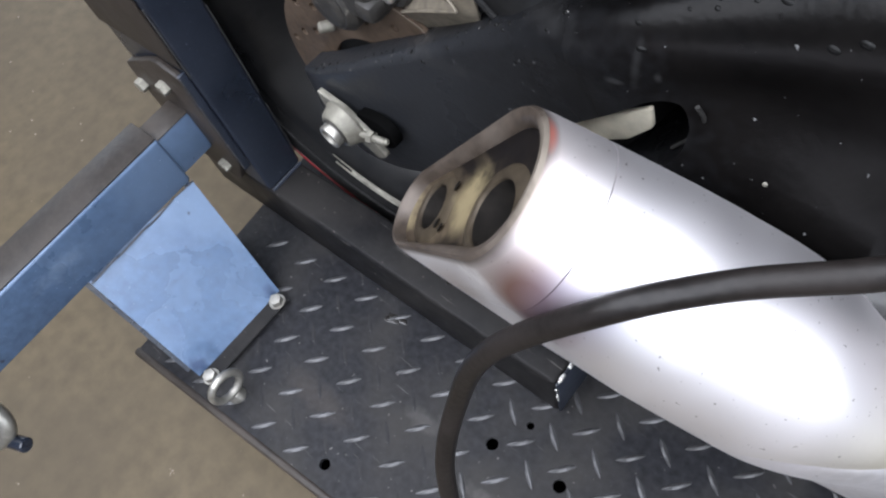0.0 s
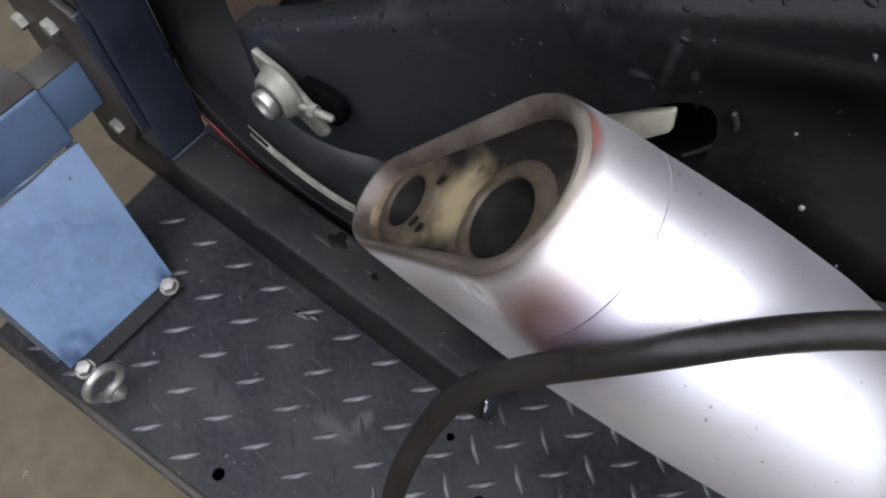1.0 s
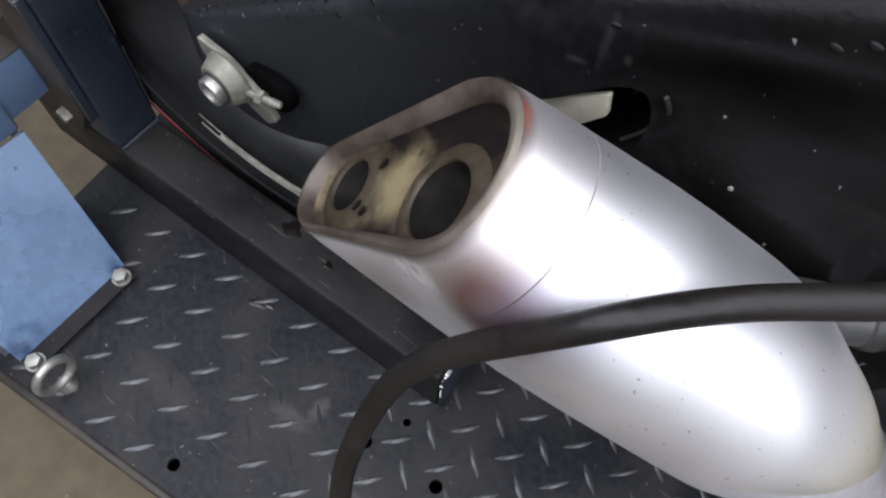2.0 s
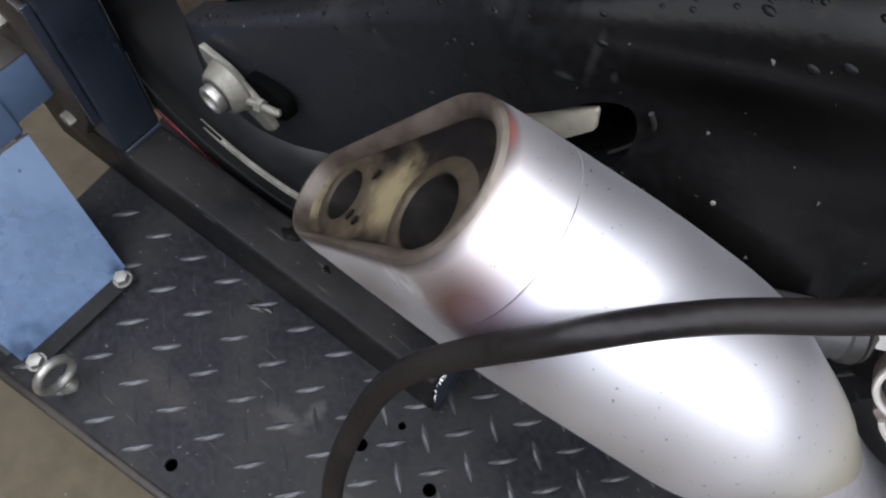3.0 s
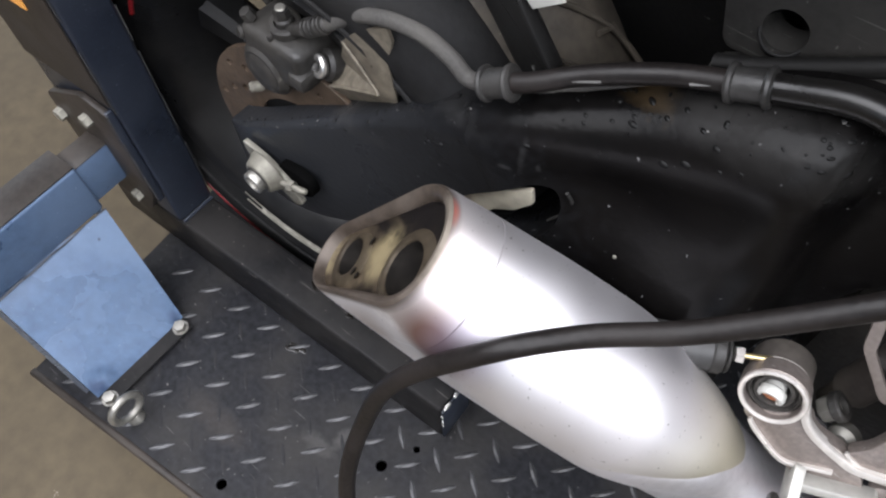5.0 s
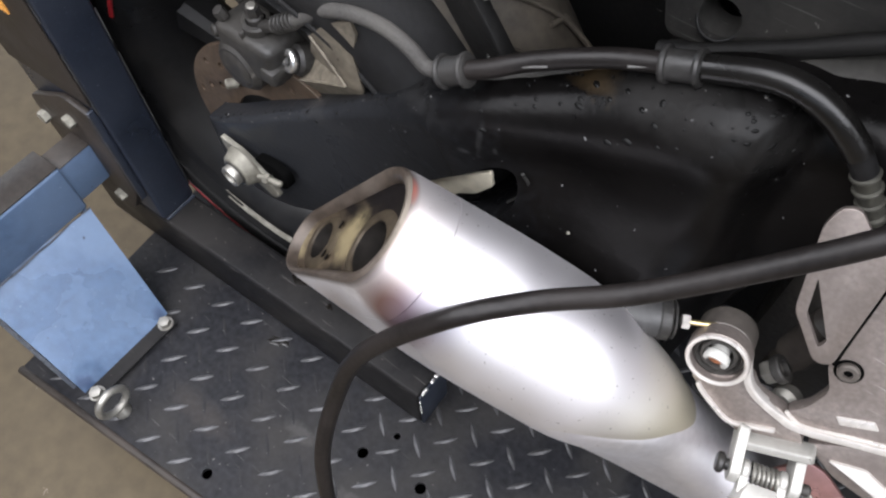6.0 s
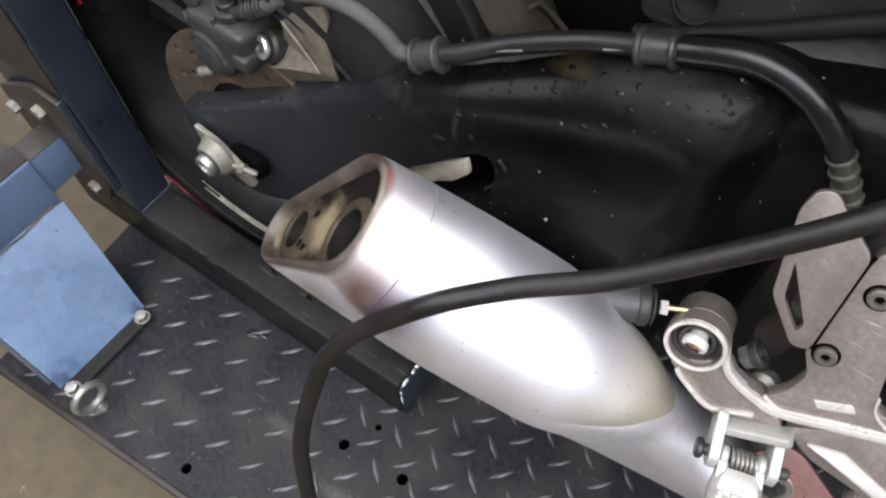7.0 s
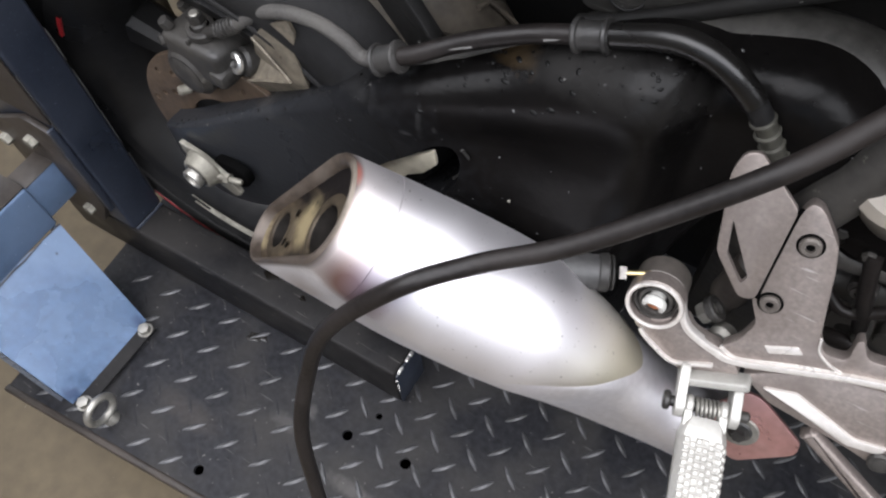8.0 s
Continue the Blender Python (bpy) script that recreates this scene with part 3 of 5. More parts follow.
part("side_channel", box((-0.003, WIDTH - 0.03, -0.055), (LENGTH, WIDTH, -0.0062), DECK_M, 0.006), DECK, lift)
part("end_channel", box((-0.002, 0.031, -0.05), (0.028, WIDTH - 0.031, -0.0062), DECK_M, 0.004), DECK, lift)
# black sheet added under the deck so its holes stay in shade
part("under_pan", box((0.03, 0.006, -0.075), (LENGTH - 0.01, WIDTH - 0.032, -0.066), DECK_M, 0.002), HOLE_SHADE, lift, "unseen black sheet keeping the deck's holes dark")
for y in (0.1, 0.48):
    part("base_rail", box((0.15, y, FLOOR), (LENGTH - 0.05, y + 0.04, FLOOR + 0.05), DECK_M, 0.004), BLACK_TUBE, lift)
    for x in (0.2, LENGTH - 0.3):
        part("scissor_arm", box((x, y, FLOOR + 0.05), (x + 0.06, y + 0.04, -0.0063), DECK_M, 0.003), BLACK_TUBE, lift)

# ---- the wheel chock: a flat-lying tube with an upright at the deck's end ----
CHOCK_M = pose(-0.178, -0.186, 0, 0, 0, 3.2)
chock = thing("wheel_chock", CHOCK_M, "dark navy steel wheel chock standing on the lift deck", "wheel chock")
part("base_tube", box((-0.16, 0, 0.001), (0.43, 0.054, 0.097), CHOCK_M, 0.005, 3), BLACK_TUBE, chock, "black painted rectangular tube lying on the deck")
part("end_cap", box((0.4305, 0.001, 0.003), (0.434, 0.053, 0.095), CHOCK_M, 0.002), NAVY, chock, "sawn end with chipped paint")
chip_rng = random.Random(11)
for i in range(16):
    along_top = i < 9
    w, h = chip_rng.uniform(0.002, 0.0065), chip_rng.uniform(0.0012, 0.0032)
    u = chip_rng.uniform(0.004, 0.048)
    v = chip_rng.uniform(0.045, 0.092)
    if along_top:
        chip = box((0.4335 - h, u, 0.0930), (0.4346, u + w, 0.0976), CHOCK_M, 0.0005)
    else:
        chip = box((0.4335 - h * 0.5, -0.0004, v), (0.4346, 0.0012, v + w), CHOCK_M, 0.0003)
    part("paint_chip", chip, BARE_EDGE, chock, "bare chip in the paint of the sawn end")
part("upright", box((-0.15, 0.0005, 0.0975), (0.0, 0.056, 1.0), CHOCK_M, 0.005, 3), NAVY, chock, "dark navy painted upright")
# skin puts the brown floor's reflection on this side into colour
part("side_skin", box((-0.1495, -0.0025, 0.322), (-0.003, 0.0002, 0.999), CHOCK_M, 0.001), GRIME_SHADE, chock, "thin brown skin standing for the floor's reflection in the upright")
for y, lo, hi in ((0.0558, 0.12, 0.21), (0.0558, 0.23, 0.36), (0.0558, 0.375, 0.42), (0.0558, 0.46, 0.62), (0.0008, 0.31, 0.40), (0.0008, 0.44, 0.52)):
    part("worn_edge", pipe([CHOCK_M @ Vector((-0.0012, y, lo + (hi - lo) * i / 3)) for i in range(4)], 0.0008, 2, 6), LUG, chock, "rubbed pale edge of the upright")
part("weld", pipe([CHOCK_M @ Vector((0.002, 0.003 + 0.01 * i, 0.0985)) for i in range(6)], 0.0025, 2, 6), NAVY, chock)
part("label_patch", box((-0.09, -0.0042, 0.428), (-0.055, -0.0026, 0.475), CHOCK_M), ORANGE, chock, "small orange sticker")
mount = part("mounting_plate", prism(rounded([(-0.15, 0.10), (-0.05, 0.095), (-0.012, 0.16), (-0.007, 0.312), (-0.05, 0.318), (-0.15, 0.262)], 0.012), CHOCK_M @ pose(0, -0.009, 0, 90, 0, 0), 0.0088, 0.002), GRIME_SHADE, chock, "bolted steel mounting plate")
for z0, z1 in ((0.16, 0.205), (0.215, 0.27), (0.28, 0.315)):
    part("worn_edge", pipe([CHOCK_M @ Vector((-0.0022, -0.0093, z0 + (z1 - z0) * i / 3)) for i in range(4)], 0.0009, 2, 6), LUG, chock, "rubbed pale edge of the flange")
part("edge_strip", box((-0.0065, -0.0095, 0.155), (-0.0025, -0.0005, 0.318), CHOCK_M, 0.001), NAVY, chock, "rubbed blue edge of the flange")
for x, z in ((-0.063, 0.271), (-0.138, 0.232), (-0.054, 0.131), (-0.125, 0.13)):
    a = CHOCK_M @ Vector((x, -0.0092, z))
    b = CHOCK_M @ Vector((x, -0.018, z))
    part("bolt", hexagon(a, b, 0.015, 0.001), OLD_ZINC, mount, "dull zinc bolt head")

# ---- the cross beam bolted to the deck's end by a sloping bracket ----
BEAM_M = pose(-0.23, -0.245, 0, 0, 0, 4)
beam = thing("chock_beam", BEAM_M @ Matrix.Translation((0.105, -0.1, 0)), "blue painted steel cross beam bolted to the lift deck", "steel bracket")
outer = cut(box((-0.048, -0.9, 0.152), (0, 0.0, 0.232), BEAM_M, 0.004, 3), box((-0.043, -0.1, 0.158), (-0.005, 0.05, 0.226), BEAM_M))
part("outer_tube", outer, BLUE, beam, "blue painted square outer tube")
# skin lays a brown-black tone over the blue tube's top
part("top_skin", box((-0.0475, -0.899, 0.2322), (-0.002, -0.001, 0.2342), BEAM_M, 0.0008), GRIME_SHADE, beam, "thin dark brown skin on top of the tube")
part("top_skin", box((-0.0415, 0.0005, 0.2242), (-0.0065, 0.0475, 0.2256), BEAM_M, 0.0005), GRIME_SHADE, beam)
part("inner_tube", box((-0.042, -0.099, 0.16), (-0.006, 0.048, 0.224), BEAM_M, 0.003), BLUE, beam, "scuffed sliding inner tube")
def sheet(rows, t):
    """A bent sheet: rows of (left place, right place), and its thickness downwards."""
    bm = bmesh.new()
    up = [[bm.verts.new(p) for p in r] for r in rows]
    dn = [[bm.verts.new((p[0] - 0.5 * t, p[1], p[2] - t)) for p in r] for r in rows]
    for (a, b), (c, d) in zip(up, up[1:]):
        bm.faces.new((a, b, d, c))
    for (a, b), (c, d) in zip(dn, dn[1:]):
        bm.faces.new((a, c, d, b))
    for i in range(len(rows) - 1):
        bm.faces.new((up[i][0], up[i + 1][0], dn[i + 1][0], dn[i][0]))
        bm.faces.new((up[i][1], dn[i][1], dn[i + 1][1], up[i + 1][1]))
    bm.faces.new((up[0][0], dn[0][0], dn[0][1], up[0][1]))
    bm.faces.new((up[-1][0], up[-1][1], dn[-1][1], dn[-1][0]))
    return bm


FOLD = [((-0.2290, -0.411, 0.153), (-0.2245, -0.246, 0.153)), ((-0.123, -0.4100, 0.016), (-0.1285, -0.2650, 0.016)), ((-0.1175, -0.4098, 0.0095), (-0.123, -0.2660, 0.0095)),
        ((-0.0965, -0.408, 0.0085), (-0.1035, -0.2665, 0.0085))]
gusset = sheet(FOLD[:3], 0.005)
bmesh.ops.subdivide_edges(gusset, edges=gusset.edges[:], cuts=6, use_grid_fill=True)
part("sloping_plate", gusset, BLUE, beam, "sloping folded blue plate")
part("foot_flange", sheet(FOLD[2:], 0.005), BLACK_TUBE, beam, "dark grimy bolted foot flange")


def cheek(top, foot):
    """A side web under the sloping plate."""
    return loft([[Vector((x, y + d, z)) for x, y, z in ((-0.262, top, 0.151), (-0.232, top, 0.147), (foot[0], foot[1], 0.008), (-0.16, foot[1], 0.004), (-0.235, top, 0.004))] for d in (0, 0.005)])


part("cheek_plate", cheek(-0.2535, (-0.147, -0.2715)), BLUE, beam)
part("cheek_plate", cheek(-0.4175, (-0.135, -0.4165)), NAVY, beam)
for x, y in ((-0.113, -0.278), (-0.104, -0.400)):
    part("washer", cyl((x, y, 0.0091), (x, y, 0.011), 0.0108, 24, 0.0004), ZINC, beam)
    part("bolt", hexagon((x, y, 0.011), (x, y, 0.0185), 0.0155, 0.0008), ZINC, beam, "zinc plated hexagon bolt head")
part("weld_bead", pipe([BEAM_M @ Vector((0.0015, -0.165 + 0.0165 * i, 0.1505 + 0.0008 * (i % 3))) for i in range(11)], 0.0014, 3, 8), NAVY, beam, "dark uneven weld bead")

# ---- lifting eye on the deck ----
eye = thing("eye_bolt", (-0.064, -0.388, 0), "zinc plated steel eye bolt screwed into the deck", "eye bolt")
EYE_M = along((-0.0645, -0.394, 0.0330), (-0.0645 + 0.994, -0.394 + 0.096, 0.0330 + 0.054))
part("eye_ring", torus(EYE_M, 0.0200, 0.0050, 40, 14), ZINC, eye)
part("collar", revolve([(0, 0), (0.0115, 0), (0.0115, 0.003), (0.009, 0.0065), (0.007, 0.011), (0, 0.013)], pose(-0.0645, -0.394, 0), 28), ZINC, eye)

# ---- ring hanging at the beam ----
shackle = thing("ring_shackle", (-0.235, -0.625, 0.06), "shiny steel ring shackle hanging under the blue beam", "shackle")
part("ring", torus(pose(-0.222, -0.604, 0.098, 55, 0, 40), 0.028, 0.010, 36, 12), ZINC, shackle)
part("pin", cyl((-0.215, -0.61, 0.07), (-0.175, -0.59, 0.075), 0.009), NAVY, shackle)

# ---- the motorcycle ----
AXLE = Vector((0, -0.012, 0.31))
bike = thing("motorcycle", (0.3, 0.0, 0.0), "parked motorcycle with black swingarm and satin metal exhaust", "motorcycle")
HEAD = pose(0, -0.15, 0.31, 0, 0, 6.5) @ pose(0, 0.15, -0.31)
WM = HEAD @ Matrix.Translation(AXLE) @ pose(0, 0, 0, 90, 0, 0)
rim_profile = [(0.205, -0.076), (0.214, -0.079), (0.224, -0.083), (0.226, -0.078), (0.216, -0.068), (0.19, -0.045), (0.178, -0.02), (0.178, 0.02),
               (0.19, 0.045), (0.216, 0.068), (0.226, 0.078), (0.224, 0.083), (0.214, 0.079), (0.205, 0.076), (0.182, 0.045), (0.168, 0.02), (0.168, -0.02),
               (0.182, -0.045), (0.205, -0.076)]
wheel = part("rear_wheel", revolve(rim_profile, WM, 96), RIM, bike, "black alloy rear wheel with pale arcs along its rim lip")
tyre_profile = [(0.222, -0.074), (0.245, -0.088), (0.268, -0.093), (0.285, -0.086), (0.299, -0.064), (0.307, -0.034), (0.309, 0.0), (0.307, 0.034),
                (0.299, 0.064), (0.285, 0.086), (0.268, 0.093), (0.245, 0.088), (0.222, 0.074), (0.215, 0.0), (0.222, -0.074)]
part("tyre", join(revolve(tyre_profile, WM, 96), *[torus(WM @ Matrix.Translation((0, 0, 0.0895 * s)), 0.247, 0.0025, 96, 8) for s in (-1, 1)]), RUBBER, wheel,
     "black rubber tyre with dusty sidewall")
# pale part arcs stand in for highlights on the glossy black rim
for edge_r, wire, arc in ((0.2225, 0.0022, (244, 292)), (0.2160, 0.0009, (236, 300)), (0.2310, 0.0012, (238, 290))):
    part("rim_edge", torus(WM @ Matrix.Translation((0, 0, 0.0828)), edge_r, wire, 60, 10, arc), OLD_ZINC, wheel, "pale arc standing for gloss on the rim lip")
part("rim_tape", torus(WM @ Matrix.Translation((0, 0, 0.0868)), 0.284, 0.0038, 60, 8, (205, 255)), RED, wheel, "thin red stripe on the sidewall")
part("rim_tape", torus(WM @ Matrix.Translation((0, 0, 0.078)), 0.209, 0.0028, 20, 8, (148, 158)), RED, wheel, "short red stripe near the rim")
part("sidewall_rib", torus(WM @ Matrix.Translation((0, 0, 0.0875)), 0.2755, 0.0014, 60, 8, (215, 285)), ZINC, wheel, "thin bright line on the sidewall")
part("hub", revolve([(0.0, -0.07), (0.035, -0.07), (0.04, -0.04), (0.055, -0.03), (0.055, 0.03), (0.04, 0.045), (0.035, 0.07), (0, 0.07)], WM, 40), RIM, wheel)
for i in range(5):
    a = radians(72 * i + 20)
    d = Vector((math.cos(a), 0, math.sin(a)))
    p = Vector((-d.z, 0, d.x))
    part("spoke", loft([[HEAD @ (AXLE + d * r + p * (w * c) + Vector((0, h * e, 0))) for c, e in ((-1, -0.6), (-0.6, -1), (0.6, -1), (1, -0.6), (1, 0.6), (0.6, 1), (-0.6, 1), (-1, 0.6))]
                       for r, w, h in ((0.04, 0.028, 0.025), (0.10, 0.017, 0.02), (0.172, 0.024, 0.024))]), RIM, wheel)
DISC_Y = -0.092
disc = cut(ring((0, DISC_Y - 0.0025, 0.31), (0, DISC_Y + 0.0025, 0.31), 0.117, 0.058, 96, 0.0006),
           join(*[cyl((r * math.cos(a), DISC_Y - 0.02, 0.31 + r * math.sin(a)), (r * math.cos(a), DISC_Y + 0.02, 0.31 + r * math.sin(a)), 0.0040, 10, 0)
                  for i in range(36) for r, a in ((0.082 + 0.0125 * (i % 3), 2 * math.pi * i / 36),)]))
disc.transform(Matrix.Translation((0.040, 0, 0.030)) @ HEAD)
part("brake_disc", disc, DISC, wheel, "drilled rusty brown brake disc")
part("disc_carrier", ring(HEAD @ Vector((0.040, DISC_Y - 0.003, 0.34)), HEAD @ Vector((0.040, DISC_Y + 0.003, 0.34)), 0.074, 0.03, 48), RIM, wheel)

# swingarm: a gull arm that arches up from the axle; its flank folds in above a flared lower web and steps back before the pivot
# x, top, low, outer flank, inner side, roll depth, roll height, flare at the foot, height of the fold
STATIONS = [(-0.042, 0.353, 0.300, -0.127, -0.098, 0.003, 0.003, -0.127, 0.335), (-0.030, 0.360, 0.275, -0.130, -0.098, 0.005, 0.005, -0.130, 0.34), (0.0, 0.378, 0.255, -0.129, -0.095, 0.007, 0.007, -0.129, 0.35),
            (0.05, 0.409, 0.26, -0.122, -0.085, 0.008, 0.009, -0.122, 0.37), (0.11, 0.446, 0.285, -0.109, -0.070, 0.010, 0.011, -0.109, 0.40), (0.16, 0.481, 0.315, -0.101, -0.060, 0.014, 0.016, -0.101, 0.43),
            (0.21, 0.514, 0.345, -0.096, -0.052, 0.022, 0.026, -0.096, 0.46), (0.26, 0.541, 0.33, -0.094, -0.030, 0.036, 0.038, -0.095, 0.482), (0.30, 0.558, 0.26, -0.082, -0.012, 0.042, 0.042, -0.094, 0.488),
            (0.335, 0.572, 0.21, -0.072, 0.0, 0.045, 0.045, -0.095, 0.496), (0.375, 0.590, 0.19, -0.067, 0.006, 0.045, 0.045, -0.097, 0.500), (0.406, 0.605, 0.19, -0.066, 0.010, 0.044, 0.044, -0.098, 0.505),
            (0.428, 0.612, 0.19, -0.065, 0.012, 0.042, 0.044, -0.098, 0.510), (0.444, 0.611, 0.22, -0.057, 0.016, 0.040, 0.046, -0.088, 0.514), (0.454, 0.606, 0.27, -0.040, 0.022, 0.036, 0.045, -0.062, 0.517),
            (0.464, 0.603, 0.34, -0.026, 0.030, 0.034, 0.042, -0.034, 0.520), (0.480, 0.606, 0.43, -0.020, 0.034, 0.032, 0.038, -0.022, 0.530), (0.505, 0.612, 0.50, -0.018, 0.036, 0.030, 0.036, -0.018, 0.545),
            (0.53, 0.607, 0.51, -0.016, 0.038, 0.030, 0.036, -0.016, 0.55), (0.56, 0.588, 0.50, -0.014, 0.040, 0.030, 0.034, -0.014, 0.54), (0.62, 0.555, 0.47, -0.010, 0.042, 0.028, 0.03, -0.010, 0.51)]
ROLL = 9


def section(x, top, low, yo, yi, ry, rz, flare, fold):
    pts = [(yi, low), (yi, top - 0.006), (yi - 0.006, top)]
    pts += [(yo + ry - ry * math.sin(radians(90 * j / ROLL)), top - rz + rz * math.cos(radians(90 * j / ROLL))) for j in range(ROLL + 1)]
    start = top - rz
    pts += [(yo + 0.003 * min(1.0, abs(flare - yo) / 0.02) * math.sin(math.pi * j / 4), start + (fold - start) * j / 4) for j in (1, 2, 3)]
    pts += [(yo + (flare - yo) * f, fold - 0.040 * g) for f, g in ((0.03, 0.02), (0.30, 0.32), (0.68, 0.66), (1.0, 1.0))]
    pts += [(flare, max(low + 0.004, min(fold - 0.05, low + 0.02))), (flare + 0.004, low)]
    return [Vector((x, y, z)) for y, z in pts]


def stations(n=6):
    a = spline([Vector(q[0:3]) for q in STATIONS], n)
    b = spline([Vector(q[3:6]) for q in STATIONS], n)
    c = spline([Vector(q[6:9]) for q in STATIONS], n)
    return [(*p, *q, *r) for p, q, r in zip(a, b, c)]


ARM_ROWS = [section(*q) for q in stations()]
arm = loft(ARM_ROWS)
window = prism(rounded([(0.215, 0.415), (0.241, 0.447), (0.285, 0.489), (0.301, 0.492), (0.3095, 0.480), (0.3105, 0.462), (0.298, 0.440), (0.25, 0.397)], 0.016),
               pose(0, -0.16, 0, 90, 0, 0), 0.2)
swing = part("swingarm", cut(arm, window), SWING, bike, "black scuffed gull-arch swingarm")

part("window_edge", pipe([(0.3115, -0.083, 0.4975), (0.315, -0.080, 0.487), (0.314, -0.077, 0.474), (0.306, -0.077, 0.4575), (0.298, -0.078, 0.445)], 0.0014, 6, 8), PANEL, swing, "thin pale line along the opening's edge")
drops = bmesh.new()
drop_rng = random.Random(9)


def on_arm(i, j):
    """A place on the swingarm's skin and the pose of a drop lying there."""
    p = ARM_ROWS[i][j]
    n = (ARM_ROWS[i + 1][j] - p).cross(ARM_ROWS[i][j + 1] - p).normalized()
    n = -n if n.z < 0 or (abs(n.z) < 0.3 and n.y > 0) else n
    return Matrix.Translation(p) @ n.to_track_quat("Z", "Y").to_matrix().to_4x4()


for n in range(150):
    i, j = drop_rng.randrange(8, 84), drop_rng.choice((3, 4, 4, 5, 5, 6, 7, 8, 10))
    r = drop_rng.uniform(0.0006, 0.0015) * (1.5 if 44 < i < 66 and j > 4 else 1.0)
    shift = Matrix.Translation((drop_rng.uniform(-0.004, 0.004), drop_rng.uniform(-0.002, 0.002), -0.0003))
    dome = revolve([(0, 0.5), (0.5, 0.42), (0.85, 0.2), (1.0, 0.0)], on_arm(i, j) @ shift @ Matrix.Diagonal((r * drop_rng.uniform(1, 1.9), r, r, 1)), 10)
    drops = join(drops, dome)
tagged(part("oil_droplet", drops, DROP, swing, "tiny wet black droplets"), kind="stuff")
chips = bmesh.new()
for n in range(15):
    i, j = drop_rng.randrange(10, 84), drop_rng.choice((4, 5, 6, 7, 8, 9, 11, 14))
    r = drop_rng.uniform(0.0004, 0.0009)
    fleck = revolve([(0, 0.4), (0.7, 0.3), (1.0, 0.0)], on_arm(i, j) @ Matrix.Translation((drop_rng.uniform(-0.004, 0.004), 0, -0.0001)) @ Matrix.Diagonal((r * drop_rng.uniform(1, 2.4), r, r, 1)), 7)
    chips = join(chips, fleck)
tagged(part("pale_fleck", chips, DUST, swing, "tiny pale flecks of dried dirt"), kind="stuff")
part("paint_chip", revolve([(0, 0.0003), (0.0009, 0.0002), (0.0014, 0)], pose(0.3605, -0.0935, 0.4795, 62, 0, 12), 9), OLD_ZINC, swing, "pale chip in the paint")

# axle end, adjuster block and its bolt in the swingarm's end
AX, AZ = 0.020, 0.334
# black plate paints the slot's shade; nothing is cut into the arm
part("adjuster_slot", prism(rounded([(0.030, 0.348), (0.060, 0.355), (0.076, 0.350), (0.078, 0.334), (0.064, 0.320), (0.03, 0.32)], 0.008), pose(0, -0.1335, 0, 90, 0, 0), 0.010, 0.001), HOLE_SHADE, bike, "black plate standing for the shade in the adjuster's slot")
part("adjuster_block", prism(rounded([(-0.012, 0.340), (-0.013, 0.353), (0.020, 0.350), (0.048, 0.333), (0.062, 0.312), (0.050, 0.300), (0.0, 0.318)], 0.003), pose(0, -0.1385, 0, 90, 0, 0), 0.006, 0.001),
     OLD_ZINC, bike, "bare chain adjuster block")
nut = part("axle_nut", revolve([(0, 0), (0.0225, 0), (0.0230, 0.0025), (0.0212, 0.005), (0.0185, 0.0125), (0.0160, 0.0145), (0, 0.0145)], along((AX, -0.1387, AZ), (AX, -0.16, AZ)), 40), OLD_ZINC, bike, "dull flanged axle nut")
part("washer", ring((AX, -0.1533, AZ), (AX, -0.1545, AZ), 0.0145, 0.0095, 36, 0.0004), CAST_DARK, nut)
part("axle_end", revolve([(0.0118, 0), (0.0118, 0.0055), (0.0110, 0.0068), (0.0085, 0.0068), (0.0078, 0.0055), (0.0078, 0.001), (0, 0.001)], along((AX, -0.1546, AZ), (AX, -0.175, AZ)), 36),
     ZINC, nut, "hollow axle end")
part("bore_shadow", cyl((AX, -0.1550, AZ), (AX, -0.1562, AZ), 0.0074, 24, 0.0002), CAST_LIGHT, nut, "pale bore of the axle")
part("adjuster_bolt", join(cyl((0.040, -0.1415, 0.334), (0.072, -0.137, 0.340), 0.0032, 16), hexagon((0.050, -0.140, 0.336), (0.056, -0.139, 0.337), 0.010)), OLD_ZINC, bike, "chain adjuster bolt")

# pale linkage plate seen through the arch
part("linkage_plate", prism(rounded([(0.205, 0.405), (0.230, 0.432), (0.286, 0.4825), (0.2885, 0.466), (0.273, 0.444), (0.255, 0.429), (0.22, 0.373)], 0.003), pose(0, -0.087, 0, 90, 0, 0), 0.004, 0.001),
     CREAM, bike, "pale cream linkage plate")

# ---- exhaust muffler ----
MO = Vector((0.35, -0.173, 0.474))
MD = Vector((0.8665, 0.2418, -0.4367)).normalized()
MS = Vector((-0.2687, 0.9632, 0)).normalized()
MK = MD.cross(MS)
MUF = Matrix.Translation(MO) @ Matrix((MD, MS, MK)).transposed().to_4x4()
def egg(c1, r1, c2, r2, n=48):
    """The outline round two circles, one above the other, as (s, k)."""
    a, b = Vector(c1), Vector(c2)
    d = a - b
    base = math.atan2(d.y, d.x)
    turn = math.acos(max(-1, min(1, (r2 - r1) / d.length)))
    pts = []
    h = n // 2
    for c, r, lo, hi in ((a, r1, base - turn, base + turn), (b, r2, base + turn, base - turn + 2 * math.pi)):
        for i in range(h):
            t = lo + (hi - lo) * i / (h - 1)
            pts.append((c.x + r * math.cos(t), c.y + r * math.sin(t)))
    return pts


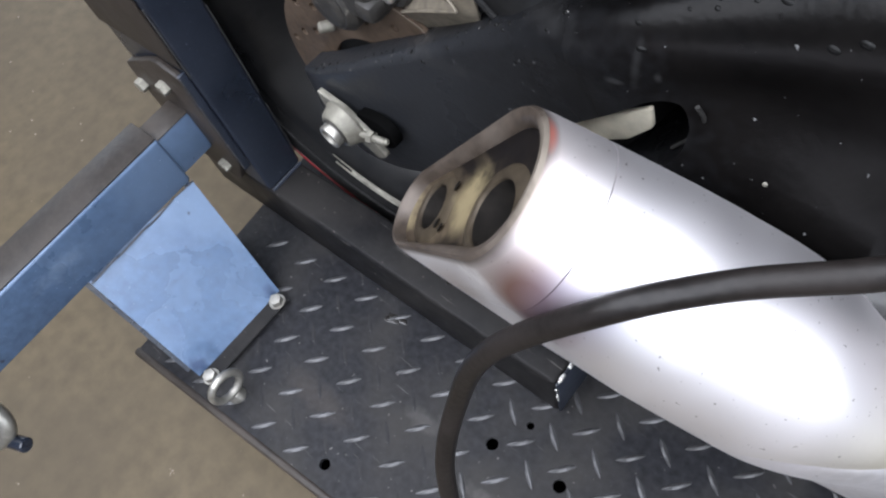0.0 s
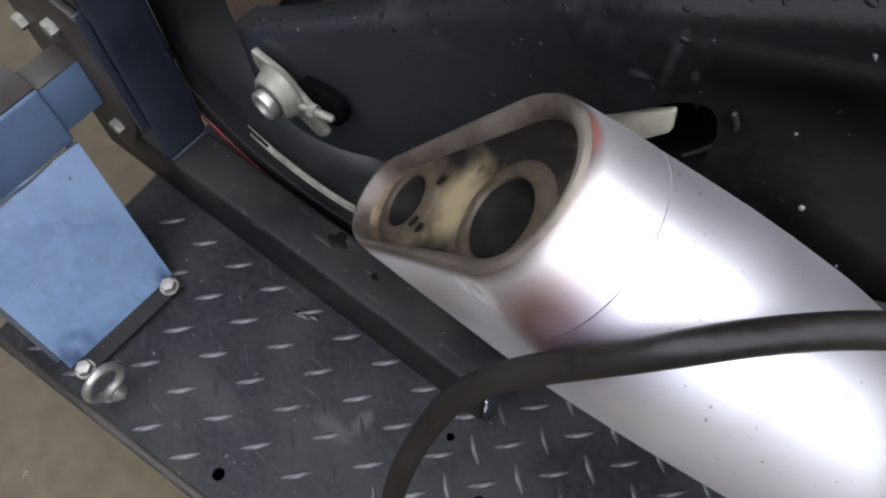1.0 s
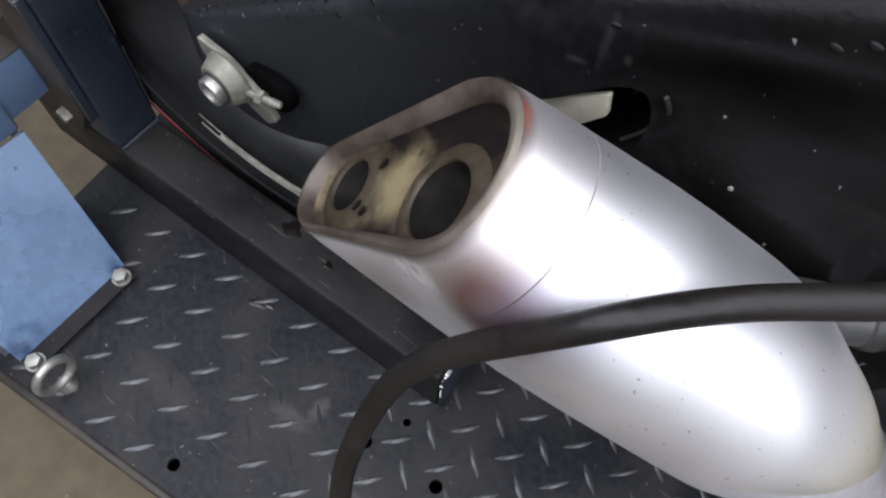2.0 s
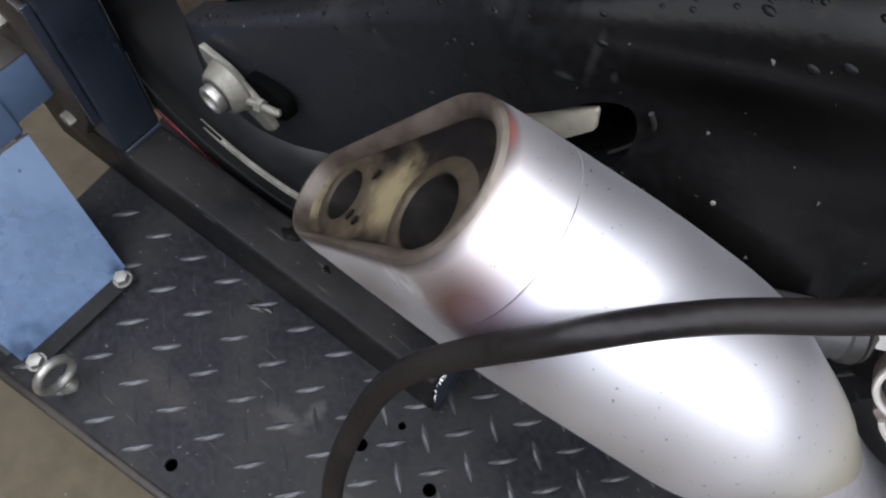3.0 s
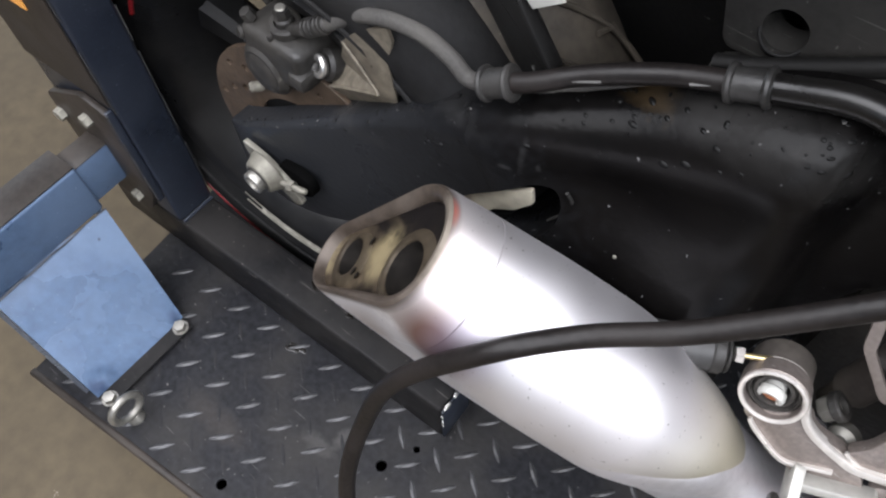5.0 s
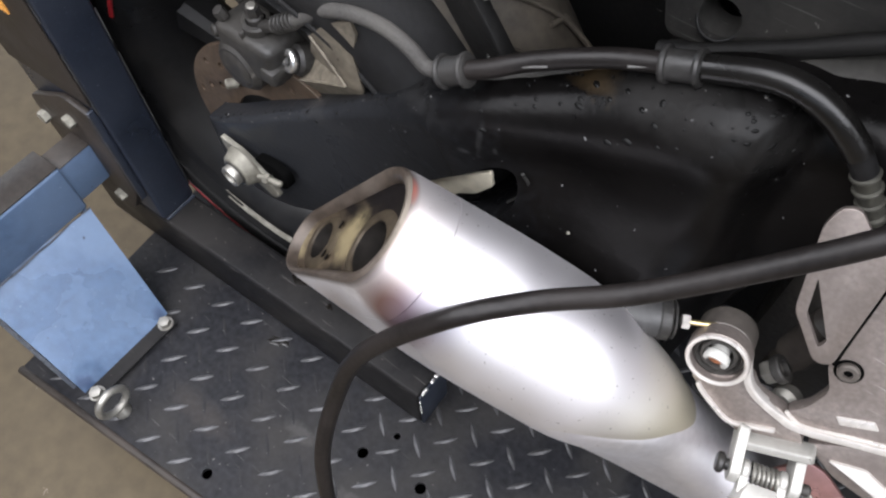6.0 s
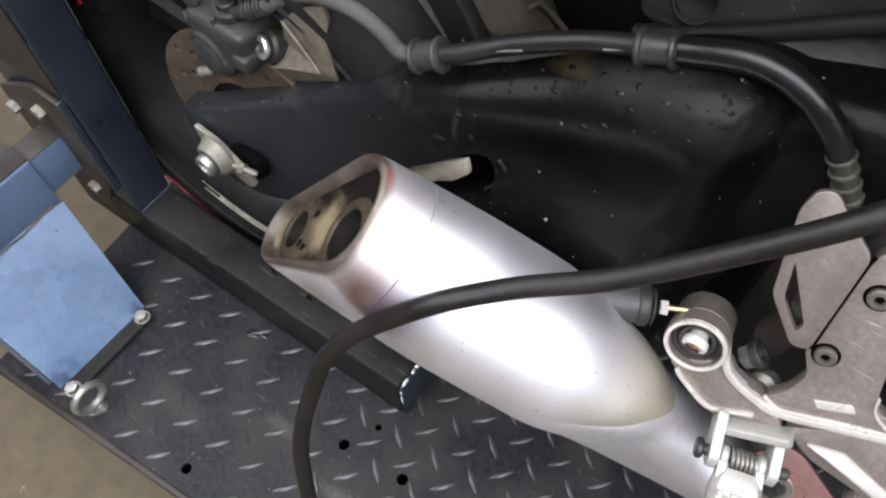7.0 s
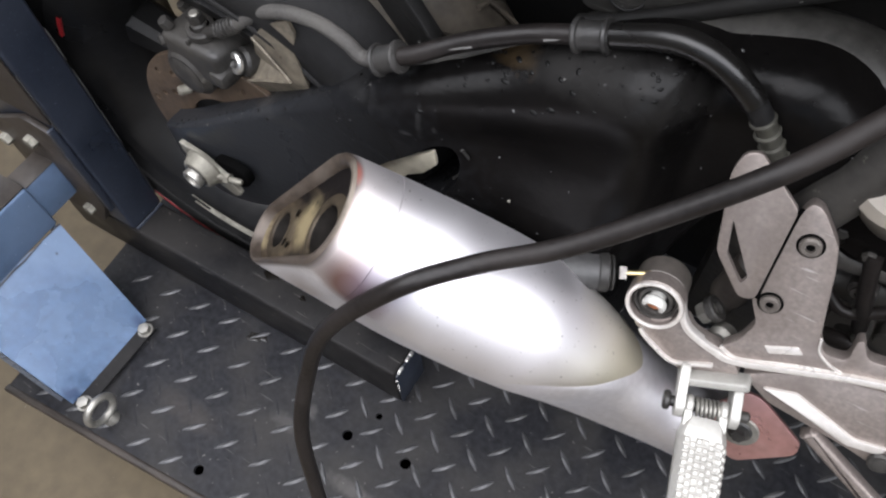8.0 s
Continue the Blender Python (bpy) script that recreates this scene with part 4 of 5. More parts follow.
def muf_section(x, c1, r1, c2, r2, slant=0.0, n=48):
    return [MUF @ Vector((x + slant * (k - 0.61 * s), s, k)) for s, k in egg(c1, r1, c2, r2, n)]


TIP = ((0.0135, -0.0130), 0.0448, (0.0200, -0.1095), 0.0288)
BODY = ((0.000, -0.0005), 0.0550, (0.012, -0.0955), 0.0355)


def blend(t, d=0.0):
    (a, ra, b, rb), (e, re, g, rg) = TIP, BODY
    m = lambda p, q: (p[0] + (q[0] - p[0]) * t, p[1] + (q[1] - p[1]) * t)
    return m(a, e), ra + (re - ra) * t + d, m(b, g), rb + (rg - rb) * t + d


TIP_X = -0.0917


def mouth(d, upper, lower):
    """A section parallel to the slanted mouth, d behind it, inset by so much at the upper and the lower end."""
    a, ra, b, rb = TIP
    return muf_section(TIP_X + d, a, ra - upper, b, rb - lower, 0.29)


shell_rows = [mouth(0.0075, 0.0100, 0.0056), mouth(0.0042, 0.0094, 0.0053), mouth(0.0012, 0.0074, 0.0046), mouth(-0.0006, 0.0046, 0.0034), mouth(-0.0006, 0.0022, 0.0018),
              muf_section(TIP_X + 0.0015, *blend(0.0, -0.0005), 0.285), muf_section(TIP_X + 0.008, *blend(0.08), 0.26), muf_section(-0.070, *blend(0.30), 0.17),
              muf_section(-0.0562, *blend(0.45), 0.12), muf_section(-0.0561, *blend(0.45, -0.0008), 0.12)]
# one skin from the body into the inlet cone; the rows are (x, upper circle, lower circle)
TAPER = ((0.01, *blend(1.0)), (0.05, *blend(1.0)), (0.08, (0.0, -0.0035), 0.0535, (0.012, -0.0945), 0.0352), (0.105, (0.002, -0.0100), 0.0495, (0.0125, -0.0920), 0.0345), (0.13, (0.005, -0.0160), 0.0445, (0.013, -0.0865), 0.0340),
         (0.15, (0.008, -0.0215), 0.0395, (0.013, -0.080), 0.0335), (0.168, (0.010, -0.0275), 0.0350, (0.0125, -0.0735), 0.0335), (0.185, (0.011, -0.034), 0.0330, (0.0115, -0.067), 0.0335), (0.20, (0.011, -0.0390), 0.0330, (0.0110, -0.0625), 0.0340),
         (0.22, (0.010, -0.044), 0.0335, (0.010, -0.0560), 0.0340), (0.26, (0.008, -0.0455), 0.0325, (0.008, -0.0520), 0.0325), (0.33, (0.004, -0.052), 0.0305, (0.004, -0.0570), 0.0300))


def curve_at(keys, x):
    """A smooth line through (place, value) keys."""
    for i, (a, b) in enumerate(zip(keys, keys[1:])):
        if x <= b[0]:
            break
    lo, hi = keys[max(i - 1, 0)], keys[min(i + 2, len(keys) - 1)]
    w, t = b[0] - a[0], max(0.0, min(1.0, (x - a[0]) / (b[0] - a[0])))
    m0, m1 = (b[1] - lo[1]) / (b[0] - lo[0]) * w, (hi[1] - a[1]) / (hi[0] - a[0]) * w
    return (2 * t ** 3 - 3 * t * t + 1) * a[1] + (t ** 3 - 2 * t * t + t) * m0 + (3 * t * t - 2 * t ** 3) * b[1] + (t ** 3 - t * t) * m1


# where the cone's weld runs: the body's nose is pointed on top and its seam fades along the flank
SEAM = ((-180, 0.10), (-60, 0.105), (0, 0.14), (50, 0.168), (90, 0.178), (110, 0.170), (124, 0.1565), (135, 0.141), (143, 0.118), (152, 0.090), (165, 0.072), (200, 0.060), (400, 0.060))
N_SKIN = 96


def skin_point(x, j):
    """A place on the skin at x, on the j-th line along it."""
    a, ra, b, rb = [curve_at([(r[0], v(r)) for r in TAPER], x) for v in (lambda r: r[1][0], lambda r: r[2], lambda r: r[3][0], lambda r: r[4])]
    ak, bk = [curve_at([(r[0], r[i][1]) for r in TAPER], x) for i in (1, 3)]
    return Vector(egg((a, ak), ra, (b, bk), rb, N_SKIN)[j])


def skin_line(j, xs, seam, depth):
    """Places along the j-th line, dipping into the seam."""
    out = []
    for x in xs:
        p = skin_point(x, j)
        q = skin_point(x, (j + N_SKIN // 2) % N_SKIN)
        dip = depth * max(0.0, 1 - abs(x - seam) / 0.030) ** 2.0
        p += (q - p).normalized() * dip
        out.append(MUF @ Vector((x, p.x, p.y)))
    return out


def line_angle(j):
    h = N_SKIN // 2
    return -5 + 190 * j / (h - 1) if j < h else 185 + 170 * (j - h) / (h - 1)


body_lines, cone_lines = [], []
for j in range(N_SKIN):
    angle = line_angle(j)
    seam = curve_at(SEAM, angle if angle < 280 else angle - 360)
    depth = 0.0012 * max(0.0, min(1.0, (165 - angle) / 25)) if angle < 180 else 0.0
    body_lines.append(skin_line(j, [0.01 + (seam - 0.01) * i / 17 for i in range(18)], seam, depth))
    cone_lines.append(skin_line(j, [seam + (0.272 - seam) * (i / 17) ** 1.4 for i in range(18)], seam, depth))
body_rows = [[muf_section(x, *blend(f, d), g, N_SKIN)[j] for j in range(N_SKIN)] for x, f, d, g in ((-0.0559, 0.45, -0.0008, 0.12), (-0.0557, 0.452, 0, 0.12), (-0.03, 0.72, 0, 0.06), (-0.01, 0.90, 0, 0.02))]
body_rows += [list(row) for row in zip(*body_lines)]
INLET_METAL = material("satin_inlet", (0.76, 0.745, 0.77), 0.5, 0.95, 0.06, 160, 14, 0.05, (0.66, 0.64, 0.68), 0.008, (0.2, 0.18, 0.17), 260, rough_vary=0.06)
LIP = material("sooty_lip", (0.056, 0.043, 0.034), 0.5, 0.4, 0.3, 160, 24, 0.1, (0.100, 0.082, 0.068),
               marks=(((-0.080, 0.012, 0.028), (0.05, 0.05, 0.014), 0.45, (0.24, 0.21, 0.17)),))
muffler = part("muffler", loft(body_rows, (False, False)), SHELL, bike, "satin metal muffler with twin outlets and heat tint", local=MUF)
part("cap_lip", loft(shell_rows[:6], (False, False)), LIP, muffler, "sooty brown rolled lip", local=MUF)
part("end_cap", loft(shell_rows[5:], (False, False)), SHELL, muffler, "heat-tinted end cap with a rounded lip", local=MUF)
# the sooty dish in the mouth: a plug with two blind bores
dish = loft([mouth(d, a, b) for d, a, b in ((0.050, 0.0102, 0.0058), (0.0074, 0.0102, 0.0058), (0.0095, 0.0112, 0.0066), (0.0115, 0.0135, 0.0085), (0.0122, 0.0180, 0.0120))])
OUTLETS = ((0.0026, -0.0243, 0.0208), (0.0246, -0.1061, 0.0162))


def bore_ring(s, k, r, d, n=40):
    """A ring of places parallel to the slanted mouth, d behind it."""
    return [MUF @ Vector((TIP_X + d + 0.29 * (k + r * math.sin(t) - 0.61 * (s + r * math.cos(t))), s + r * math.cos(t), k + r * math.sin(t))) for t in [2 * math.pi * i / n for i in range(n)]]


for s, k, r in OUTLETS:
    dish = cut(dish, loft([bore_ring(s, k, r, d) for d in (-0.02, 0.044)]))
part("outlet_cup", dish, CUP, muffler, "sooty brass-coloured dish inside the end cap")
for s, k, r in OUTLETS:
    part("outlet_pipe", loft([bore_ring(s, k, q, d) for q, d in ((r + 0.0100, 0.0126), (r + 0.0085, 0.0114), (r + 0.0045, 0.0098), (r + 0.0010, 0.0094), (r - 0.0002, 0.0100), (r - 0.0006, 0.0115))], (False, False)), SOOT, muffler, "flared sooty outlet pipe")
    part("outlet_bore", loft([bore_ring(s, k, q, d) for q, d in ((r - 0.0006, 0.0114), (r - 0.0010, 0.034), (r - 0.0014, 0.043))], (False, True)), BORE, muffler, "dark bore of the outlet")
for s, k, r in ((0.0100, -0.0930, 0.0034), (0.0060, -0.0860, 0.0026), (0.0330, -0.0800, 0.0030)):
    place = MUF @ Vector((TIP_X + 0.0105 + 0.29 * (k - 0.61 * s), s, k))
    part("soot_clump", revolve([(0, 1.1), (0.6, 0.9), (1.0, 0.3), (0.9, -0.3)], along(place, place - MD) @ Matrix.Diagonal((r, r * 1.9, r * 0.35, 1)), 9), BORE, muffler, "clump of burnt soot")
part("inlet_cone", loft([list(row) for row in zip(*cone_lines)], (False, True)), INLET_METAL, muffler, "bright satin inlet cone", local=MUF)
part("link_pipe", pipe([MUF @ Vector(q) for q in ((0.250, 0.008, -0.049), (0.272, 0.018, -0.053), (0.286, 0.045, -0.062), (0.292, 0.10, -0.085))], 0.026, 6, 24), INLET_METAL, muffler, "exhaust link pipe")
tab = cut(prism([(0.384, 0.434), (0.401, 0.449), (0.407, 0.447), (0.394, 0.424)], pose(0, -0.104, 0, 90, 0, 0), 0.003, 0.0005), cyl((0.391, -0.12, 0.435), (0.391, -0.07, 0.435), 0.0026, 16, 0))
part("hanger_tab", tab, CREAM, muffler, "pale muffler hanger tab")

# ---- footrest bracket: leaning plate; x forward and the plate's own height ----
BY, BX, BZ = -0.357, 0.0896, 0.478


def on_plate(x, z, off=0.0):
    """A place on the leaning plate; off: out towards the rider's foot."""
    n = Vector((-BX, 1, -BZ)).normalized()
    return Vector((x, BY + BX * x + BZ * z, z)) - n * off


_bo = on_plate(0.55, 0.45)
_bx = (on_plate(0.56, 0.45) - _bo).normalized()
_bn = -Vector((-BX, 1, -BZ)).normalized()
_by = _bn.cross(_bx)
PLATE = Matrix.Translation(_bo) @ Matrix((_bx, _by, _bn)).transposed().to_4x4()
PINV = PLATE.inverted()


def flat(outline):
    return [tuple((PINV @ on_plate(x, z)).xy) for x, z in outline]


def raised(outline, off, thick, r=0.001, corner=0.004):
    return prism(rounded(flat(outline), corner), PLATE @ Matrix.Translation((0, 0, off)), thick, r)


main = raised([(0.543, 0.551), (0.5459, 0.5575), (0.552, 0.557), (0.5571, 0.5532), (0.5726, 0.5379), (0.5788, 0.5239), (0.5949, 0.4769), (0.6025, 0.4672), (0.6168, 0.4690), (0.6145, 0.4850), (0.6180, 0.4870), (0.6262, 0.4755), (0.6372, 0.4770),
               (0.70, 0.495), (0.70, 0.470), (0.6208, 0.4535), (0.5923, 0.443), (0.57, 0.433), (0.556, 0.431), (0.543, 0.440), (0.552, 0.451), (0.556, 0.468), (0.544, 0.485)], 0.0, 0.012, 0.0008, 0.005)
bracket = part("footrest_bracket", main, BRACKET, bike, "anodised alloy footrest bracket with polished edges")
heel = raised([(0.494, 0.56), (0.496, 0.573), (0.505, 0.577), (0.516, 0.569), (0.541, 0.552), (0.546, 0.486), (0.536, 0.483), (0.509, 0.508)], 0.003, 0.005, 0.0008, 0.005)
slot = raised([(0.509, 0.532), (0.535, 0.499), (0.533, 0.493), (0.516, 0.509)], 0.02, 0.04, 0, 0.002)
part("heel_guard", cut(heel, slot), BRACKET, bracket, "thin alloy heel guard with a slot")
# black bead stands in for the shadow along the guard's step
part("guard_gap", pipe([on_plate(x, z, 0.0004) for x, z in ((0.5470, 0.4865), (0.5452, 0.505), (0.5437, 0.525), (0.5422, 0.545), (0.5425, 0.5525))], 0.0013, 4, 8), HOLE_SHADE, bracket, "black line painted as the shadow of the guard's step")


def strip(line, width, off, thick, label):
    """A narrow raised band along a line on the plate."""
    p = [Vector(q) for q in spline([(*q, 0) for q in line], 5)]
    left, right = [], []
    for i, q in enumerate(p):
        d = (p[min(i + 1, len(p) - 1)] - p[max(i - 1, 0)]).normalized()
        n = Vector((-d.y, d.x, 0)) * width / 2
        left.append((q.x + n.x, q.y + n.y))
        right.append((q.x - n.x, q.y - n.y))
    part("raised_rib", prism(flat(left + right[::-1]), PLATE @ Matrix.Translation((0, 0, off)), thick, 0.0005), POLISHED, bracket, label)


strip([(0.5064, 0.4608), (0.5134, 0.449), (0.5229, 0.4421), (0.5422, 0.4369), (0.5567, 0.4361), (0.5923, 0.4482), (0.6208, 0.4587), (0.6442, 0.4654), (0.70, 0.4815)], 0.0046, 0.004, 0.008, "polished raised rib")
strip([(0.5435, 0.4417), (0.5504, 0.4388), (0.5599, 0.4385), (0.59, 0.4503), (0.6193, 0.4597)], 0.0022, 0.0014, 0.003, "polished chamfer line")
strip([(0.6193, 0.4597), (0.6081, 0.4622), (0.599, 0.4682), (0.5955, 0.4775)], 0.0018, 0.0014, 0.003, "polished chamfer line")
strip([(0.4880, 0.4290), (0.4926, 0.4251), (0.5029, 0.4197), (0.5192, 0.4136), (0.533, 0.419), (0.546, 0.4251)], 0.0026, 0.003, 0.005, "polished lower rib")
arm_low = raised([(0.514, 0.452), (0.522, 0.443), (0.544, 0.440), (0.562, 0.43), (0.566, 0.423), (0.533, 0.408), (0.520, 0.410), (0.495, 0.423), (0.480, 0.431)], 0.0, 0.012, 0.0012, 0.005)
part("rear_arm", arm_low, BRACKET, bracket)
lower = raised([(0.566, 0.426), (0.585, 0.438), (0.61, 0.448), (0.6442, 0.460), (0.70, 0.475), (0.70, 0.409), (0.68, 0.405), (0.669, 0.402), (0.655, 0.405), (0.592, 0.413)], -0.002, 0.012, 0.0012, 0.004)
part("lower_arm", lower, BRACKET, bracket)
part("chamfer_strip", raised([(0.583, 0.424), (0.604, 0.431), (0.652, 0.416), (0.672, 0.42), (0.671, 0.413), (0.65, 0.409)], 0.0005, 0.004, 0.0008, 0.002), POLISHED, bracket, "bright chamfered face")
part("bolt", join(cyl(on_plate(0.674, 0.408, -0.001), on_plate(0.674, 0.408, 0.003), 0.0085), cyl(on_plate(0.674, 0.408, 0.003), on_plate(0.674, 0.408, 0.0034), 0.0045)), CAST_DARK, bracket, "dark socket bolt")
part("light_pad", raised([(0.568, 0.456), (0.587, 0.465), (0.592, 0.461), (0.573, 0.452)], 0.0012, 0.002, 0.0004, 0.001), POLISHED, bracket, "small milled bright pad")


def socket_bolt(x, z, r, off):
    a = on_plate(x, z, off)
    b = on_plate(x, z, off + 0.004)
    part("socket_bolt", revolve([(0, 0.0018), (r * 0.42, 0.0018), (r * 0.45, 0.004), (r * 0.8, 0.004), (r, 0.0028), (r, 0)], along(a, b), 32), HOUSING, bracket, "dull steel socket bolt")
    # black ring and disc put the gap's and the socket's shade in colour
    part("counterbore", torus(along(a, b), r * 1.16, r * 0.13, 32, 8), HOLE_SHADE, bracket, "black ring standing for the shade in the bolt's gap")
    part("recess", cyl(on_plate(x, z, off + 0.0012), on_plate(x, z, off + 0.0021), r * 0.42, 6, 0), HOLE_SHADE, bracket)


socket_bolt(0.558, 0.533, 0.0068, 0.0004)
socket_bolt(0.556, 0.487, 0.0066, 0.0004)

# rubber-bushed boss at the rear end of the bracket
boss_n = (_bn + Vector((0.05, -0.15, 0.0))).normalized()
bc = on_plate(0.4895, 0.4535, 0.004)
part("boss", ring(bc - boss_n * 0.013, bc + boss_n * 0.002, 0.0214, 0.0176, 48, 0.0014), BRACKET, bracket, "alloy boss ring")
part("bush_housing", ring(bc - boss_n * 0.036, bc - boss_n * 0.0135, 0.0200, 0.0176, 48, 0.0014), HOUSING, bracket, "dull brown bush housing behind the boss")
part("boss_lip", torus(along(bc, bc + boss_n) @ Matrix.Translation((0, 0, 0.002)), 0.0194, 0.0016, 48, 8), POLISHED, bracket, "polished lip of the boss")
tilt_n = (boss_n + Vector((-0.03, -0.20, -0.50))).normalized()
sleeve_at = bc - boss_n * 0.0095 + _by * -0.0022
part("grommet", revolve([(0.0177, 0), (0.0177, 0.024), (0.0165, 0.0285), (0.0148, 0.0295), (0.0136, 0.0255), (0.0122, 0.0285), (0.0104, 0.0290), (0.0092, 0.027), (0.008, 0.0)], along(bc - boss_n * 0.032, bc), 40), GROMMET, bracket, "dusty black rubber grommet with a ridge")
part("sleeve", revolve([(0.0060, -0.02), (0.0068, 0.000), (0.0086, 0.0015), (0.0092, 0.0055), (0.0082, 0.0078), (0.0062, 0.0080), (0.0050, 0.0040), (0, 0.003)], along(sleeve_at, sleeve_at + tilt_n), 36), WHITE, bracket, "white flanged sleeve")
part("rusty_bolt", revolve([(0, 0.0074), (0.0030, 0.0074), (0.0052, 0.0062), (0.0056, 0.0030)], along(sleeve_at - tilt_n * 0.0004, sleeve_at + tilt_n), 20), RUST, bracket, "rusty bolt inside the sleeve")

# footpeg with its clevis and spring
PV = on_plate(0.556, 0.398, 0.014)
px = _bx
out = (Vector((0.27, -0.80, -0.22))).normalized()
px = (px - px.dot(out) * out).normalized()
up = px.cross(out)
for d in (-0.0195, 0.0195):
    c = PV + px * d
    part("clevis_cheek", prism(rounded([(-0.030, 0.013), (0.004, 0.0125), (0.012, 0.0), (0.006, -0.011), (-0.030, -0.012)], 0.005),
                              Matrix.Translation(c + px * 0.0035) @ Matrix((out, up, px)).transposed().to_4x4(), 0.007, 0.001), PEG, bracket, "cast clevis cheek")
part("clevis_bridge", join(raised([(0.531, 0.412), (0.572, 0.429), (0.5758, 0.4232), (0.535, 0.406)], 0.012, 0.016, 0.002, 0.003)), PEG, bracket, "cast clevis bridge")
part("pivot_pin", join(cyl(PV - px * 0.031, PV + px * 0.031, 0.0042, 20), cyl(PV - px * 0.0315, PV - px * 0.026, 0.0075, 24)), CAST_DARK, bracket, "pivot pin")
coil = [PV + px * (-0.009 + 0.018 * i / 60) + (out * math.cos(2 * math.pi * i / 10) + up * math.sin(2 * math.pi * i / 10)) * 0.0068 for i in range(61)]
part("return_spring", pipe(coil, 0.0013, 1, 6, False), ZINC, bracket, "coiled return spring")
PEG_M = Matrix.Translation(PV) @ Matrix((px, out, -up)).transposed().to_4x4()
peg_rows = []
for y, w, h in ((0.008, 0.011, 0.008), (0.014, 0.0155, 0.0105), (0.022, 0.0175, 0.011), (0.085, 0.0168, 0.0105), (0.092, 0.0155, 0.0095), (0.094, 0.010, 0.007)):
    peg_rows.append([PEG_M @ Vector((w * a, y, h * b)) for a, b in ((-1, -0.5), (-0.8, -1), (0.8, -1), (1, -0.5), (1, 0.3), (0.75, 0.8), (0, 1), (-0.75, 0.8), (-1, 0.3))])
peg = part("footpeg", loft(peg_rows), PEG, bike, "knurled bare alloy footpeg")
part("peg_eye", join(*[cyl(PV + px * a, PV + px * b, 0.008, 24) for a, b in ((-0.0155, -0.0095), (0.0095, 0.0155))],
                    box((-0.0155, 0.0, -0.006), (-0.0095, 0.016, 0.006), PEG_M, 0.001), box((0.0095, 0.0, -0.006), (0.0155, 0.016, 0.006), PEG_M, 0.001)), PEG, peg)
stud = bmesh.new()
for (px0, py0, pz0, px1, py1, pz1) in ((-0.75, 0, 0.8, 0.0, 0, 1.0), (0.0, 0, 1.0, 0.75, 0, 0.8), (0.75, 0, 0.8, 1, 0, 0.3)):
    cols = 3 if px1 < 0.9 else 2
    for i in range(cols):
        for j in range(11):
            t = (i + 0.5) / cols
            w, h = 0.0172, 0.011
            c = Vector((w * (px0 + (px1 - px0) * t), 0.026 + 0.0056 * j + 0.0028 * (i % 2), h * (pz0 + (pz1 - pz0) * t)))
            n = Vector((-(pz1 - pz0) * h, 0, (px1 - px0) * w)).normalized()
            e = Vector((n.z, 0, -n.x)) * 0.0027
            f = Vector((0, 0.0027, 0))
            ring4 = [stud.verts.new(PEG_M @ (c + a * e + b * f - n * 0.0002)) for a, b in ((-1, -1), (1, -1), (1, 1), (-1, 1))]
            top4 = [stud.verts.new(PEG_M @ (c + (a * e + b * f) * 0.45 + n * 0.0014)) for a, b in ((-1, -1), (1, -1), (1, 1), (-1, 1))]
            stud.faces.new(top4)
            for q in range(4):
                stud.faces.new((ring4[q], ring4[(q + 1) % 4], top4[(q + 1) % 4], top4[q]))
tagged(part("knurling", stud, PEG, peg, "", False), kind="stuff")

# pink heat-tinted plate with a bolt behind the peg, brake pedal shaft below
part("heat_plate", raised([(0.566, 0.376), (0.580, 0.399), (0.594, 0.399), (0.635, 0.376), (0.636, 0.364), (0.602, 0.334), (0.574, 0.342)], -0.022, 0.004, 0.001, 0.006), PINK, bike, "pinkish heat-tinted metal plate")
part("plate_flange", ring(on_plate(0.592, 0.365, -0.0219), on_plate(0.592, 0.365, -0.0195), 0.0150, 0.0100, 32, 0.0008), ZINC, bike, "bare silver rim round the bolt hole")
part("plate_bolt", join(cyl(on_plate(0.592, 0.365, -0.0218), on_plate(0.592, 0.365, -0.018), 0.010), hexagon(on_plate(0.592, 0.365, -0.018), on_plate(0.592, 0.365, -0.012), 0.010)), CAST_DARK, bike, "dark flanged bolt")
part("brake_pedal", prism(rounded(flat([(0.622, 0.402), (0.628, 0.410), (0.70, 0.374), (0.70, 0.362)]), 0.002), PLATE @ Matrix.Translation((0, 0, 0.004)), 0.012, 0.003, 3), BRACKET, bike, "alloy brake pedal lever")

# parts behind the bracket
part("brass_bolt", cyl((0.459, -0.0935, 0.463), (0.478, -0.0830, 0.464), 0.0021), BRASS, bike, "yellow zinc clamp bolt")
part("bolt_head", hexagon((0.4615, -0.0922, 0.463), (0.4570, -0.0946, 0.463), 0.0095), POLISHED, bike, "pale bolt head")
stub = part("clamp_stub", cyl((0.395, -0.1270, 0.461), (0.4450, -0.1000, 0.461), 0.0138, 28, 0.002), STUB, bike, "dull grey clamp stub")
part("clamp_band", join(cyl((0.4425, -0.1013, 0.461), (0.4505, -0.0970, 0.461), 0.0150, 28, 0.0015), cyl((0.4512, -0.0966, 0.461), (0.4530, -0.0956, 0.461), 0.0136, 28, 0.001)), CAST_DARK, stub, "grimy clamp band")
part("spring_boot", join(cyl((0.531, -0.045, 0.422), (0.538, -0.040, 0.478), 0.0140, 28, 0.004), cyl((0.528, -0.047, 0.398), (0.531, -0.045, 0.422), 0.0105, 24)), BOOT, bike, "dusty black rubber boot of the brake cylinder")
